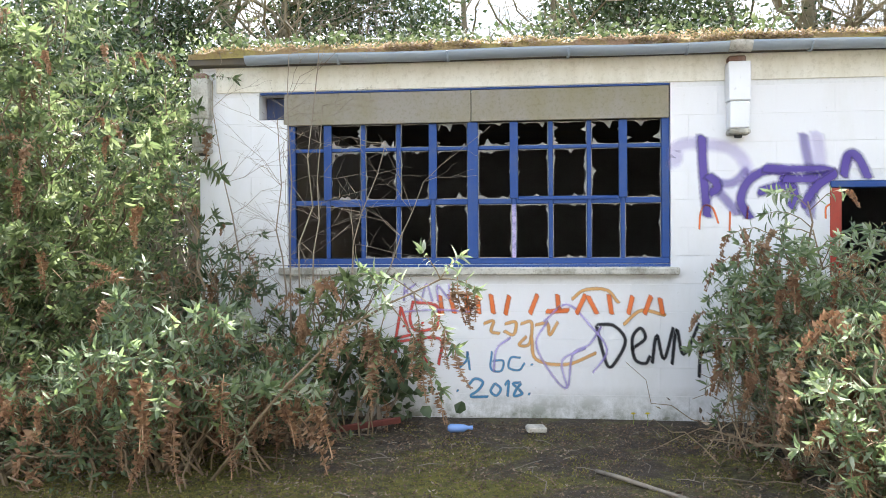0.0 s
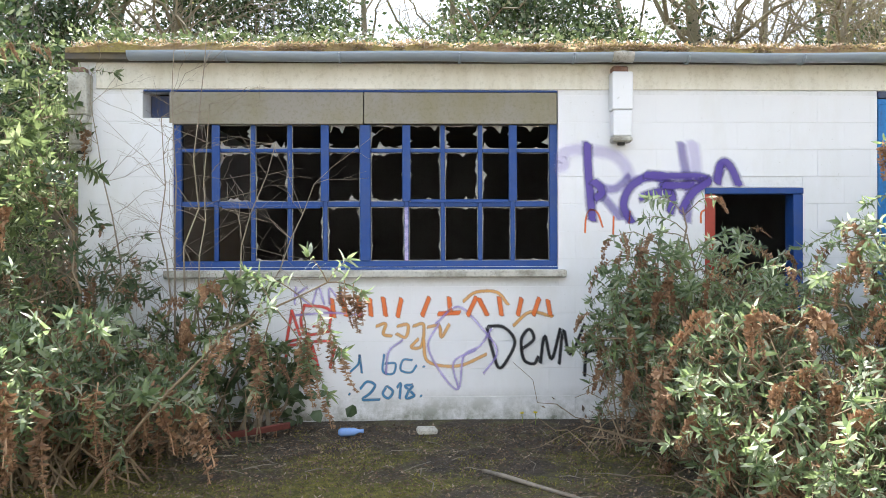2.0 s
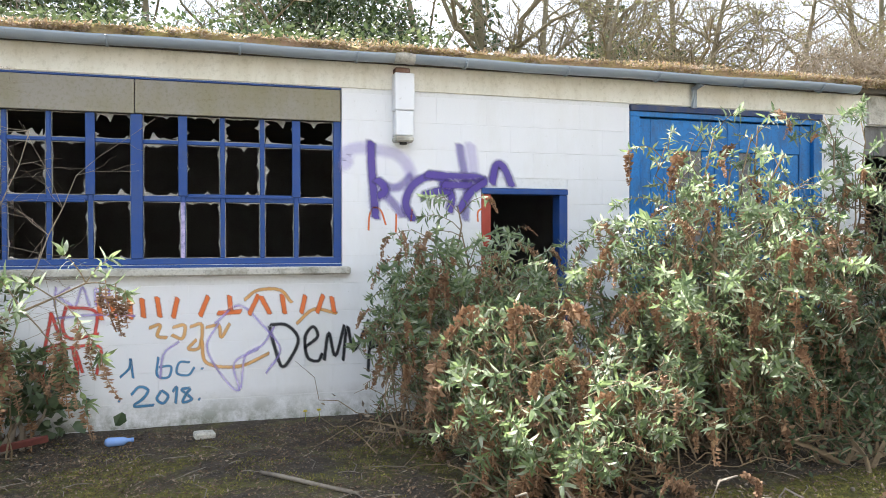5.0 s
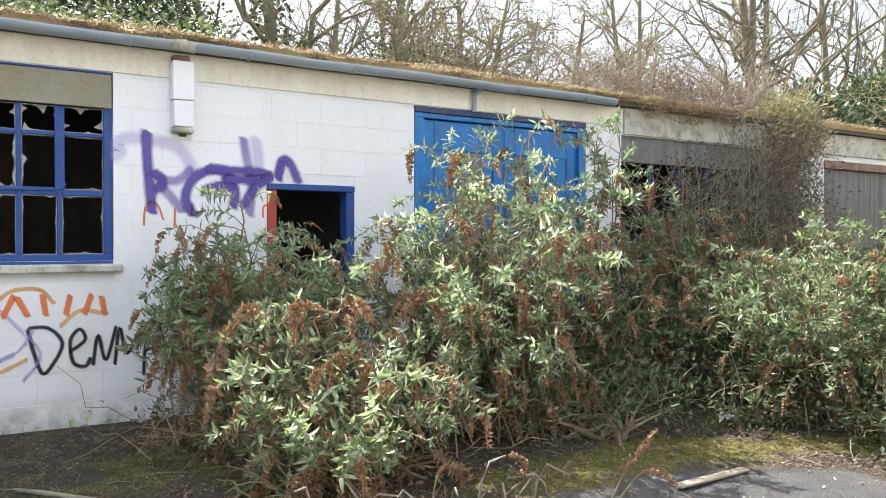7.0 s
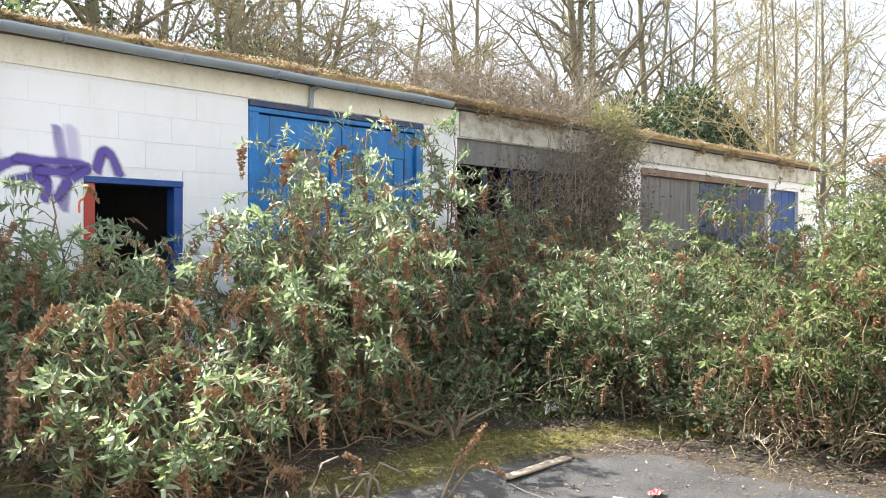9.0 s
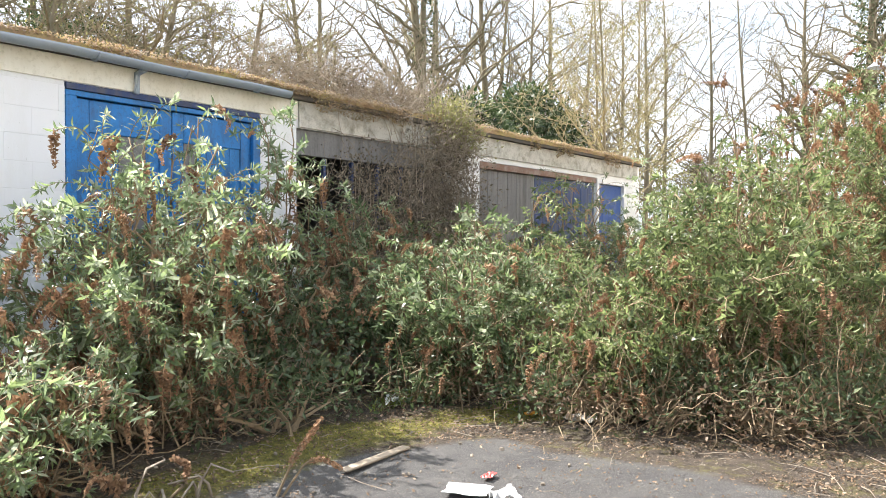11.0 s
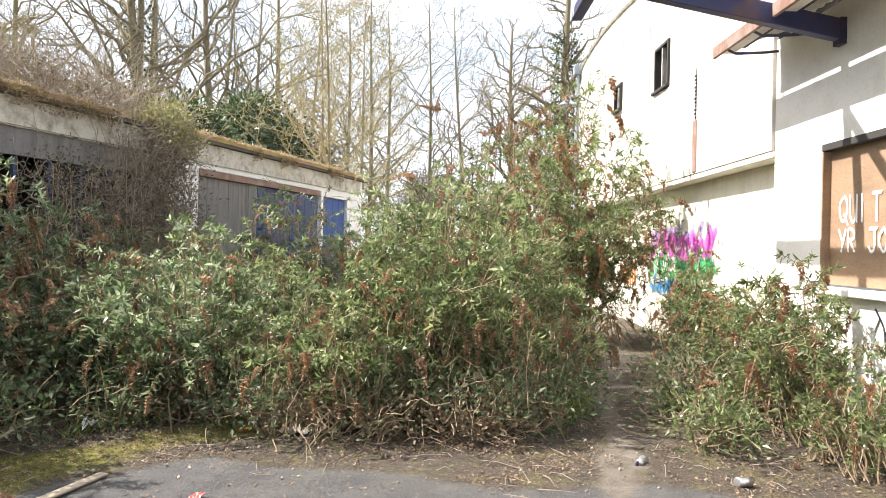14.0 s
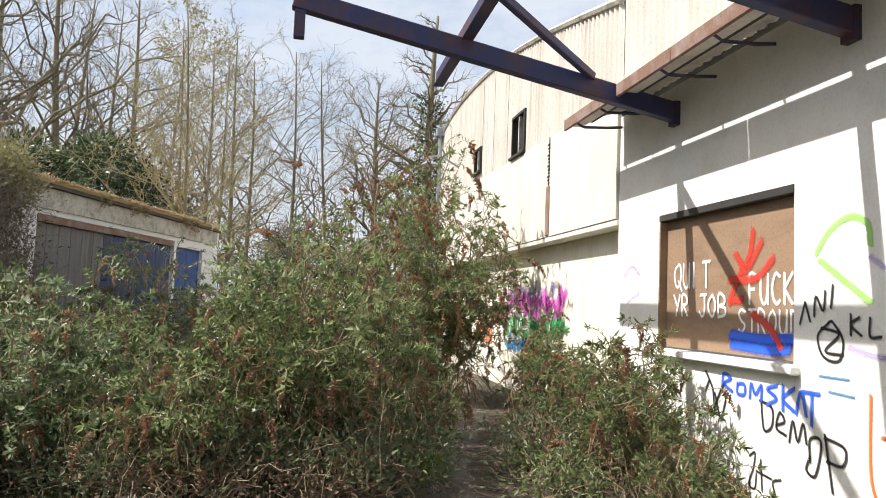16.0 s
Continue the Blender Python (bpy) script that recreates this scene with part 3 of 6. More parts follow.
tagged(part("sill_bed", Shape().box(-1.69, 0.002, 1.236, 1.458, 0.15, 1.2595, 0.003), M_BLUE, kind="structure"), "blue painted strip below the window", "trim")
pn = thing("head_panel", "lichen-stained grey board panels covering the window's head", "panel", at=(0, 0.02, 2.43), kind="structure")
part("board", Shape().box(-1.715, -0.02, 0.0, -0.142, 0.02, 0.262, 0.004), M_PANEL, pn)
part("board", Shape().box(-0.136, -0.018, 0.004, 1.45, 0.02, 0.262, 0.004), M_PANEL, pn)
part("cover_strip", Shape().box(-1.92, -0.025, 0.264, 1.455, 0.02, 0.279, 0.003), M_BLUE, pn, "thin blue strip")
part("slot_board", Shape().box(-1.925, 0.16, 0.055, -1.72, 0.18, 0.262, 0.004), M_OLDBLUE, pn, "dark blue recessed end piece")

# ---- doorway and doors ----
dw = thing("doorway", "open doorway with a blue and red timber frame", "doorway", at=(3.09, 0.05, 0), kind="structure")
part("head", Shape().box(-0.41, -0.07, 1.855, 0.41, 0.09, 1.905), M_BLUE, dw)
part("jamb", Shape().box(-0.41, -0.06, 0.0, -0.325, 0.09, 1.853), M_RED, dw, "red-painted jamb")
part("jamb", Shape().box(0.33, -0.06, 0.0, 0.41, 0.09, 1.853), M_BLUE, dw)

bd = thing("double_door", "bright blue timber garage double doors with flaking paint", "garage door", at=(5.215, 0.06, 0.1), kind="structure")
part("head_rail", Shape().box(-1.08, -0.08, 2.55, 1.08, 0.06, 2.605), M_OLDBLUE, bd, "faded dark blue head rail")
part("head_lining", Shape().box(-1.08, -0.06, 2.5, 1.08, 0.06, 2.548), M_DOORBLUE, bd)
for x in (-1.08, 0.98):
    part("door_post", Shape().box(x, -0.07, 0.0, x + 0.1, 0.06, 2.498), M_DOORBLUE, bd)
for i in range(2):
    x0 = -0.975 + i * 0.98
    leaf = part("door_leaf", Shape().box(x0, 0.0, 0.02, x0 + 0.972, 0.03, 2.49), M_DOORBLUE, bd)
    for a, b, c, d in ((0, 0.02, 0.13, 2.49), (0.842, 0.02, 0.972, 2.49), (0.132, 2.2, 0.84, 2.49), (0.132, 1.1, 0.84, 1.3), (0.132, 0.02, 0.84, 0.24)):
        part("rail", Shape().box(x0 + a, -0.025, b, x0 + c, -0.001, d, 0.006), M_DOORBLUE, leaf)
    for k in range(5):
        a = x0 + 0.14 + k * 0.14
        part("board", Shape().box(a, -0.012, 1.302, a + 0.134, -0.001, 2.198, 0.005), M_GREYDOOR if (i, k) in ((0, 2), (0, 3), (1, 0)) else M_DOORBLUE, leaf)
        part("board", Shape().box(a, -0.012, 0.242, a + 0.134, -0.001, 1.098, 0.005), M_DOORBLUE, leaf)

bay = thing("boarded_bay", "dark open bay with a grey board across its head", "window bay", at=(8.4, 0.08, 0.9), kind="structure")
part("head_board", Shape().box(-1.55, -0.05, 1.42, 1.55, 0.0, 1.715), M_GREYDOOR, bay)
for k in range(7):
    x = -1.54 + k * 0.5
    part("mullion", Shape().box(x, 0.0, 0.0, x + 0.05, 0.05, 1.415), M_OLDBLUE, bay)

fd = thing("garage_doors", "weathered grey and faded blue boarded garage doors", "garage door", at=(12.97, 0.08, 0), kind="structure")
part("head_rail", Shape().box(-2.2, -0.07, 2.44, 2.2, 0.05, 2.545), M_RUST, fd, "rusty door track")
for k in range(14):
    x = -2.2 + k * 0.315
    part("plank", Shape().box(x, -0.01, 0.02, x + 0.307, 0.03, 2.435, 0.006), M_GREYDOOR if k < 6 else M_OLDBLUE, fd)
ed = thing("end_door", "faded blue boarded garage door", "garage door", at=(15.95, 0.08, 0), kind="structure")
for k in range(4):
    x = -0.64 + k * 0.322
    part("plank", Shape().box(x, -0.01, 0.02, x + 0.315, 0.03, 2.44, 0.006), M_BLUE, ed)

# ---- annex with sheeted hall beyond ----
A15 = radians(15.0)
U, N15 = Vector((math.cos(A15), math.sin(A15), 0)), Vector((-math.sin(A15), math.cos(A15), 0))
FRAME = Matrix(((U.x, N15.x, 0, N15.x * -10.11), (U.y, N15.y, 0, N15.y * -10.11), (0, 0, 1, 0), (0, 0, 0, 1)))


def annex(name, shape, material, parent=None, label="", kind="", cat="", smooth=False):
    """A mesh in the annex's own axes: along the wall, out from it, up."""
    ob = part(name, shape, material, parent, label, smooth, kind)
    if parent is None:
        ob.matrix_world = FRAME
    return tagged(ob, category=cat)


def wall_uz(x_cuts, z_cuts, ok, d0, d1):
    s = slab(x_cuts, z_cuts, ok, -d1, -d0)
    s.v = [v * np.array([1, -1, 1]) for v in s.v]
    s.f = [f[::-1] for f in s.f]
    return s


BOARD = (4.1, 6.33, 1.13, 2.5)
CORNER = 7.41
annex("annex_wall", wall_uz([-9, 4.1, 6.33, CORNER], [-0.3, 1.13, 2.5, 3.8], lambda x, z: not (4.1 < x < 6.33 and 1.13 < z < 2.5), -0.25, 0.0), M_RENDER, None, "white-rendered annex wall covered in graffiti", "structure", "wall")
annex("annex_end_wall", Shape().box(CORNER - 0.25, -6.0, -0.3, CORNER - 0.001, -0.251, 3.8), M_RENDER, None, "plain white end wall", "structure", "wall")
bw = thing("boarded_window", "plywood-boarded window with painted slogans and a white ledge", "boarded window", kind="structure")
bw.matrix_world = FRAME
part("plywood", Shape().box(4.13, -0.09, 1.15, 6.3, -0.07, 2.43), M_PLY, bw)
part("head_beam", Shape().box(4.1, -0.1, 2.43, 6.33, 0.012, 2.498), M_DARKWOOD, bw, "black timber head")
part("jamb", Shape().box(6.302, -0.1, 1.15, 6.328, 0.01, 2.428), M_PLY, bw)
part("ledge", Shape().box(4.02, -0.1, 1.06, 6.42, 0.09, 1.128, 0.012), M_RENDER, bw)

HZ = [(7.41, 5.25), (9, 5.6), (11, 6.0), (13, 6.3), (15.3, 6.5), (17.5, 6.55), (19, 6.45), (20.2, 6.2)]


def hall_top(s):
    return float(np.interp(s, [p[0] for p in HZ], [p[1] for p in HZ]))


HW1, HW2 = (11.45, 12.26, 4.2, 4.94), (14.82, 15.42, 4.42, 4.95)
hall = thing("hall_cladding", "tall hall wall clad in weathered corrugated cement sheets", "wall", kind="structure")
hall.matrix_world = FRAME


def corrugated(x0, x1, zlo, zhi, depth=0.025, pitch=0.15, d=0.0):
    s = Shape()
    k = max(2, int((x1 - x0) / pitch * 6))
    vs = []
    for i in range(k + 1):
        x = x0 + (x1 - x0) * i / k
        o = d + depth * math.cos(2 * math.pi * x / pitch)
        vs += [(x, o, zlo(x)), (x, o, zhi(x)), (x, o - 0.012, zlo(x)), (x, o - 0.012, zhi(x))]
    fs = []
    for i in range(k):
        a, b = 4 * i, 4 * i + 4
        fs += [(a, a + 1, b + 1, b), (a + 2, b + 2, b + 3, a + 3), (a + 1, a + 3, b + 3, b + 1), (a, b, b + 2, a + 2)]
    s.add(vs, fs)
    return s


BAND = lambda s: 4.05 + 0.02 * (s - 7.4)
s0 = CORNER
edges = [s0 + 0.01]
while edges[-1] < 20.1:
    edges.append(min(20.2, edges[-1] + 1.06))
for a, b in zip(edges, edges[1:]):
    zones = [(BAND, hall_top)]
    cut = [h for h in (HW1, HW2) if h[0] < b and h[1] > a]
    pieces = [(a, b)]
    for h in cut:
        pieces = [q for p0, p1 in pieces for q in ((p0, min(p1, h[0])), (max(p0, h[1]), p1)) if q[1] - q[0] > 0.02]
        lo, hi = max(a, h[0]), min(b, h[1])
        part("cement_sheet", corrugated(lo, hi, BAND, lambda s, h=h: h[2]), M_SHEET, hall)
        part("cement_sheet", corrugated(lo, hi, lambda s, h=h: h[3], hall_top), M_SHEET, hall)
    for p0, p1 in pieces:
        part("cement_sheet", corrugated(p0, p1 - 0.006, BAND, hall_top), M_SHEET, hall)
for a, b in ((s0 + 0.01, 9.99), (10.06, 20.2)):
    k = int((b - a) / 1.7) + 1
    for i in range(k):
        x0, x1 = a + (b - a) * i / k, a + (b - a) * (i + 1) / k
        part("panel", Shape().box(x0, -0.02, 2.58, x1 - 0.004, 0.04, BAND(x0) + 0.03, 0.004), M_FLATPANEL, hall, "flat pale panel")
for k in range(9):
    a = -2.12 + k * 1.058
    part("cement_sheet", corrugated(a, a + 1.05, lambda s: 3.9, hall_top, d=-0.03), M_SHEET, hall)
lipshape = Shape()
for i in range(12):
    a, b = 7.43 + i * 1.06, 7.43 + i * 1.06 + 1.05
    za, zb = hall_top(a), hall_top(b)
    lipshape.tube([(a, 0.02, za), (b, 0.02, zb)], 0.05, 6)
part("verge", lipshape, M_CONC, hall, "grey verge along the roof edge")
part("rust_strip", Shape().box(9.94, -0.06, 2.6, 10.12, 0.052, 3.36, 0.01), M_RUST, hall, "rusty gap in the panels")
zig = Shape()
for i in range(12):
    zig.box(9.97 + 0.03 * (i % 2), -0.05, 3.38 + i * 0.055, 10.06 + 0.025 * (i % 3), 0.046, 3.42 + i * 0.055, 0.01)
part("broken_joint", zig, M_DARKWOOD, hall, "dark broken joint")
annex("hall_lower_wall", Shape().box(CORNER + 0.002, -0.6, -0.3, 20.2, -0.22, 2.577), M_CREAM, None, "cream rendered lower hall wall", "structure", "wall")
# Dark sheet added behind the windows and gaps in place of the unlit hall.
annex("hall_core", Shape().box(-2.2, -0.6, 3.81, 20.2, -0.1, 5.2), M_SHADEWALL, None, "dark backing behind the cladding for the hall's unlit inside", "structure", "wall")
annex("hall_ledge", Shape().box(CORNER + 0.002, -0.219, 2.5, 20.2, 0.03, 2.575, 0.01), M_CREAM, None, "cream ledge below the panels", "structure", "ledge")
annex("hall_end_wall", Shape().box(20.05, -8, -0.3, 20.2, -0.601, 6.1), M_SHEET, None, "plain end wall of the hall", "structure", "wall")
rf = Shape()
for (a, za), (b, zb) in zip(HZ, HZ[1:]):
    rf.add([(a, 0.0, za - 0.02), (b, 0.0, zb - 0.02), (b, -8, zb - 0.02), (a, -8, za - 0.02), (a, 0.0, za - 0.06), (b, 0.0, zb - 0.06), (b, -8, zb - 0.06), (a, -8, za - 0.06)],
           [(0, 1, 2, 3), (7, 6, 5, 4), (0, 4, 5, 1), (2, 6, 7, 3)])
annex("hall_roof", rf, M_SHEET, None, "cement sheet hall roof", "structure", "roof")
for w, h in (("hall_window", HW1), ("hall_window", HW2)):
    g = thing(w, "small dark hall window in a black timber frame", "window", "hall windows", kind="structure")
    g.matrix_world = FRAME
    a, b, c, d = h
    part("frame", Shape().box(a, -0.05, c, a + 0.05, 0.05, d), M_DARKWOOD, g)
    part("frame", Shape().box(b - 0.05, -0.05, c, b, 0.05, d), M_DARKWOOD, g)
    part("frame", Shape().box(a + 0.051, -0.05, d - 0.05, b - 0.051, 0.05, d), M_DARKWOOD, g)
    part("sill", Shape().box(a - 0.04, -0.05, c - 0.05, b + 0.04, 0.09, c - 0.001), M_DARKWOOD, g)
    part("mullion", Shape().box((a + b) / 2 - 0.02, -0.04, c + 0.001, (a + b) / 2 + 0.02, 0.03, d - 0.051), M_CONC, g)
    part("pane", Shape().box(a + 0.051, -0.045, c + 0.001, (a + b) / 2 - 0.021, -0.04, d - 0.051, 0.001), M_PANE, g)
hp = thing("hall_downpipe", "grey downpipe at the far end of the hall", "downpipe")
hp.matrix_world = FRAME
part("pipe", Shape().tube([(19.7, 0.1, 0.0), (19.7, 0.1, 6.2)], 0.06, 8), M_GUTTER, hp)
part("hopper", Shape().box(19.58, 0.0, 6.2, 19.82, 0.22, 6.42), M_GUTTER, hp)
lamp = thing("wall_lamp", "old grey enamel yard lamp on a curved bracket", "lamp")
lamp.matrix_world = FRAME
part("bracket", Shape().tube([(17.2, 0.05, 4.9), (17.2, 0.5, 5.15), (17.2, 0.75, 5.1)], 0.025, 6), M_GUTTER, lamp)
part("shade", Shape().tube([(17.2, 0.75, 5.12), (17.2, 0.75, 5.0), (17.2, 0.75, 4.9)], [0.05, 0.1, 0.24], 12), M_GUTTER, lamp)

# ---- canopy: eaves and bare trusses ----
eav = thing("canopy_eaves", "remaining strip of cement roof sheets on a rusty edge angle", "canopy")
eav.matrix_world = FRAME
EO, EZ = 0.65, 3.66
for k in range(13):
    a = -6.0 + k * 1.06
    b = min(a + 1.075, 7.35)
    q = corrugated(a, b, lambda s: 0.0, lambda s: 1.0, 0.02, 0.17)
    q.v = [np.stack([v[:, 0], 0.004 + v[:, 2] * 0.41, EZ + 0.08 + v[:, 1] + 0.14 * (1 - v[:, 2])], 1) for v in q.v]
    q.f = [f[::-1] for f in q.f]
    part("cement_sheet", q, M_SHEET, eav)
for k in range(5):
    a = -6.0 + k * 2.7
    # Added strip: blocks sun past the corrugations so the wall's light line runs straight.
    part("batten", Shape().box(a, 0.372, EZ + 0.035, min(a + 2.702, 7.36), 0.424, EZ + 0.075, 0.003), M_DARKWOOD, eav, "added dark batten that gives the light strip on the wall a straight edge")
    b = min(a + 2.69, 7.5)
    part("edge_angle", Shape().box(a, 0.455, EZ - 0.0, b, EO, EZ + 0.04, 0.006), M_SHEET, eav, "pale cement eaves filler")
    part("edge_angle", Shape().box(a, EO, EZ - 0.06, b, EO + 0.035, EZ + 0.07, 0.006), M_RUST, eav)
for x in (-1.0, 1.2, 2.4, 4.2, 5.1, 6.5, 7.2):
    part("strap", Shape().tube([(x, EO - 0.01, EZ - 0.02), (x + 0.03, EO - 0.12, EZ - 0.06), (x + 0.12, 0.2, EZ - 0.02), (x + 0.12, 0.02, EZ + 0.0)], 0.016, 4), M_STEEL, eav)


def beam(shape, p, q, w, h):
    p, q = Vector(p), Vector(q)
    d = q - p
    m = Matrix.Translation(p) @ d.to_track_quat("Y", "Z").to_matrix().to_4x4()
    return shape.box(-w / 2, 0, -h / 2, w / 2, d.length, h / 2, 0.008, m)


def truss(s, label):
    g = thing("roof_truss", label, "roof truss", "bare canopy trusses")
    g.matrix_world = FRAME @ Matrix.Translation((s, 0, 3.5))
    part("chord", beam(Shape(), (0, -0.02, 0.0), (0, 3.85, 0.77), 0.12, 0.19), M_STEEL, g)
    part("hanger", Shape().box(-0.05, 3.74, 0.4, 0.05, 3.84, 0.66), M_STEEL, g)
    part("wall_shoe", Shape().box(-0.07, -0.01, -0.125, 0.07, 0.06, 0.12), M_STEEL, g)
    return g


truss(6.0, "rusty dark blue steel truss spanning out from the annex wall")
truss(3.45, "rusty blue steel truss over the yard beside the annex")

pur = thing("purlin", "rusty dark steel purlin lying on the bare trusses", "purlin")
pur.matrix_world = FRAME
part("beam", Shape().box(-6.0, 2.17, 4.045, 7.6, 2.23, 4.2, 0.006), M_STEEL, pur)
part("flange", Shape().box(-6.0, 2.14, 4.03, 7.6, 2.26, 4.044, 0.004), M_STEEL, pur)
brc = thing("diagonal_brace", "rusty dark steel brace between the bare trusses", "brace")
brc.matrix_world = FRAME
part("angle_bar", beam(Shape(), (5.97, 0.92, 3.79), (3.5, 3.75, 4.4), 0.07, 0.08), M_STEEL, brc)
annex("hall_inner_wall", Shape().box(CORNER + 0.002, -0.6, 2.579, 20.2, -0.1, 3.809), M_SHADEWALL, None, "dark backing behind the flat panels for the hall's unlit inside", "structure", "wall")

# ---- plants ----


def unit(v):
    return v / (np.linalg.norm(v) + 1e-9)


def curve_pts(p, q, n, sag=0.0, wig=0.03, r=None):
    """From p to q, first rising, then arching over."""
    t = np.linspace(0, 1, n)[:, None]
    p, q = np.asarray(p, float), np.asarray(q, float)
    m = p * (1 - t) + q * t
    m[:, 2] += sag * np.sin(math.pi * t[:, 0]) * np.linalg.norm(q - p)
    if r is not None:
        m[1:-1] += r.normal(0, wig, (n - 2, 3)) * np.linalg.norm(q - p) * 0.3
    return m


def spike_mesh(seed):
    """A dead flower spike, one metre long along x, drooping: a tapering head of many small lumps on a stalk."""
    r = np.random.default_rng(seed)
    s = Shape()
    n = 80
    t = np.sort(r.random(n)) ** 0.8
    c = np.stack([t * 0.95, 0.05 * np.sin(t * 4 + seed), -0.42 * t ** 2], 1)
    th = r.random(n) * 6.28
    o = np.stack([0.35 + 0 * th, np.cos(th), np.sin(th)], 1)
    rr = (0.155 * (1 - 0.74 * t) + 0.02) * (0.65 + 0.5 * r.random(n)) * np.where(t < 0.12, 0.6, 1)
    s.leaves(c + o * rr[:, None] * 0.15, o, np.cross(o, [1, 0.2, 0.1]), rr * 1.2, rr * 0.95, 0.6, 0.15, simple=True)
    s.tube(np.stack([np.linspace(-0.08, 0.96, 5), 0 * np.arange(5), -0.42 * np.linspace(0, 0.96, 5) ** 2], 1), 0.014, 3, False)
    me = s.mesh("flower_spike")
    me.materials.append(L_FLOWER)
    return me


SPIKES = [spike_mesh(900 + i) for i in range(10)]


def put_spike(parent, at, d, length, r):
    ob = part("flower_spike", SPIKES[int(r.integers(10))], L_FLOWER, parent)
    x = Vector(d).normalized()
    y = Vector((0, 0, 1)).cross(x).normalized()
    m = Matrix((x, y, x.cross(y))).transposed().to_4x4()
    ob.matrix_basis = Matrix.Translation(at) @ m @ Matrix.Diagonal((length, length * 0.95, length, 1))


def shoot_leaves(shape, pts, r, size, gap, droop=0.3, tip=True, lean=0.6):
    """Pairs of narrow leaves along a shoot, and a rosette at its tip."""
    seg = np.linalg.norm(np.diff(pts, axis=0), axis=1)
    L = seg.sum()
    n = max(2, int(L / gap))
    cum = np.concatenate([[0], np.cumsum(seg)])
    s = L * (0.3 + 0.7 * np.linspace(0, 1, n) ** 0.8)
    P = np.stack([np.interp(s, cum, pts[:, k]) for k in range(3)], 1)
    D = np.gradient(P, axis=0)
    D /= np.linalg.norm(D, axis=1)[:, None] + 1e-9
    ang = r.random() * 6 + np.arange(n) * 1.57 + r.normal(0, 0.3, n)
    ref = np.array([0.3, 0.2, 1.0])
    a = np.cross(D, ref)
    a /= np.linalg.norm(a, axis=1)[:, None] + 1e-9
    b = np.cross(D, a)
    A, Dd, B = [], [], []
    for sgn in (1, -1):
        o = sgn * (np.cos(ang)[:, None] * a + np.sin(ang)[:, None] * b)
        A.append(P)
        Dd.append(o + D * lean + np.array([0, 0, -droop]) + r.normal(0, 0.15, (n, 3)))
        B.append(np.cross(o, D))
    if tip:
        k = 8
        o = r.normal(0, 1, (k, 3))
        A.append(np.repeat(P[-1:], k, 0))
        Dd.append(o * 0.7 + D[-1] * 0.9 + np.array([0, 0, 0.3]))
        B.append(r.normal(0, 1, (k, 3)))
    A, Dd, B = (np.concatenate(q) for q in (A, Dd, B))
    ln = size * 0.86 * (0.5 + 0.65 * r.random(len(A)))
    keep = r.random(len(A)) < 0.9
    shape.leaves(A[keep], Dd[keep], B[keep], ln[keep], ln[keep] * 0.27, 0.32, 0.3)


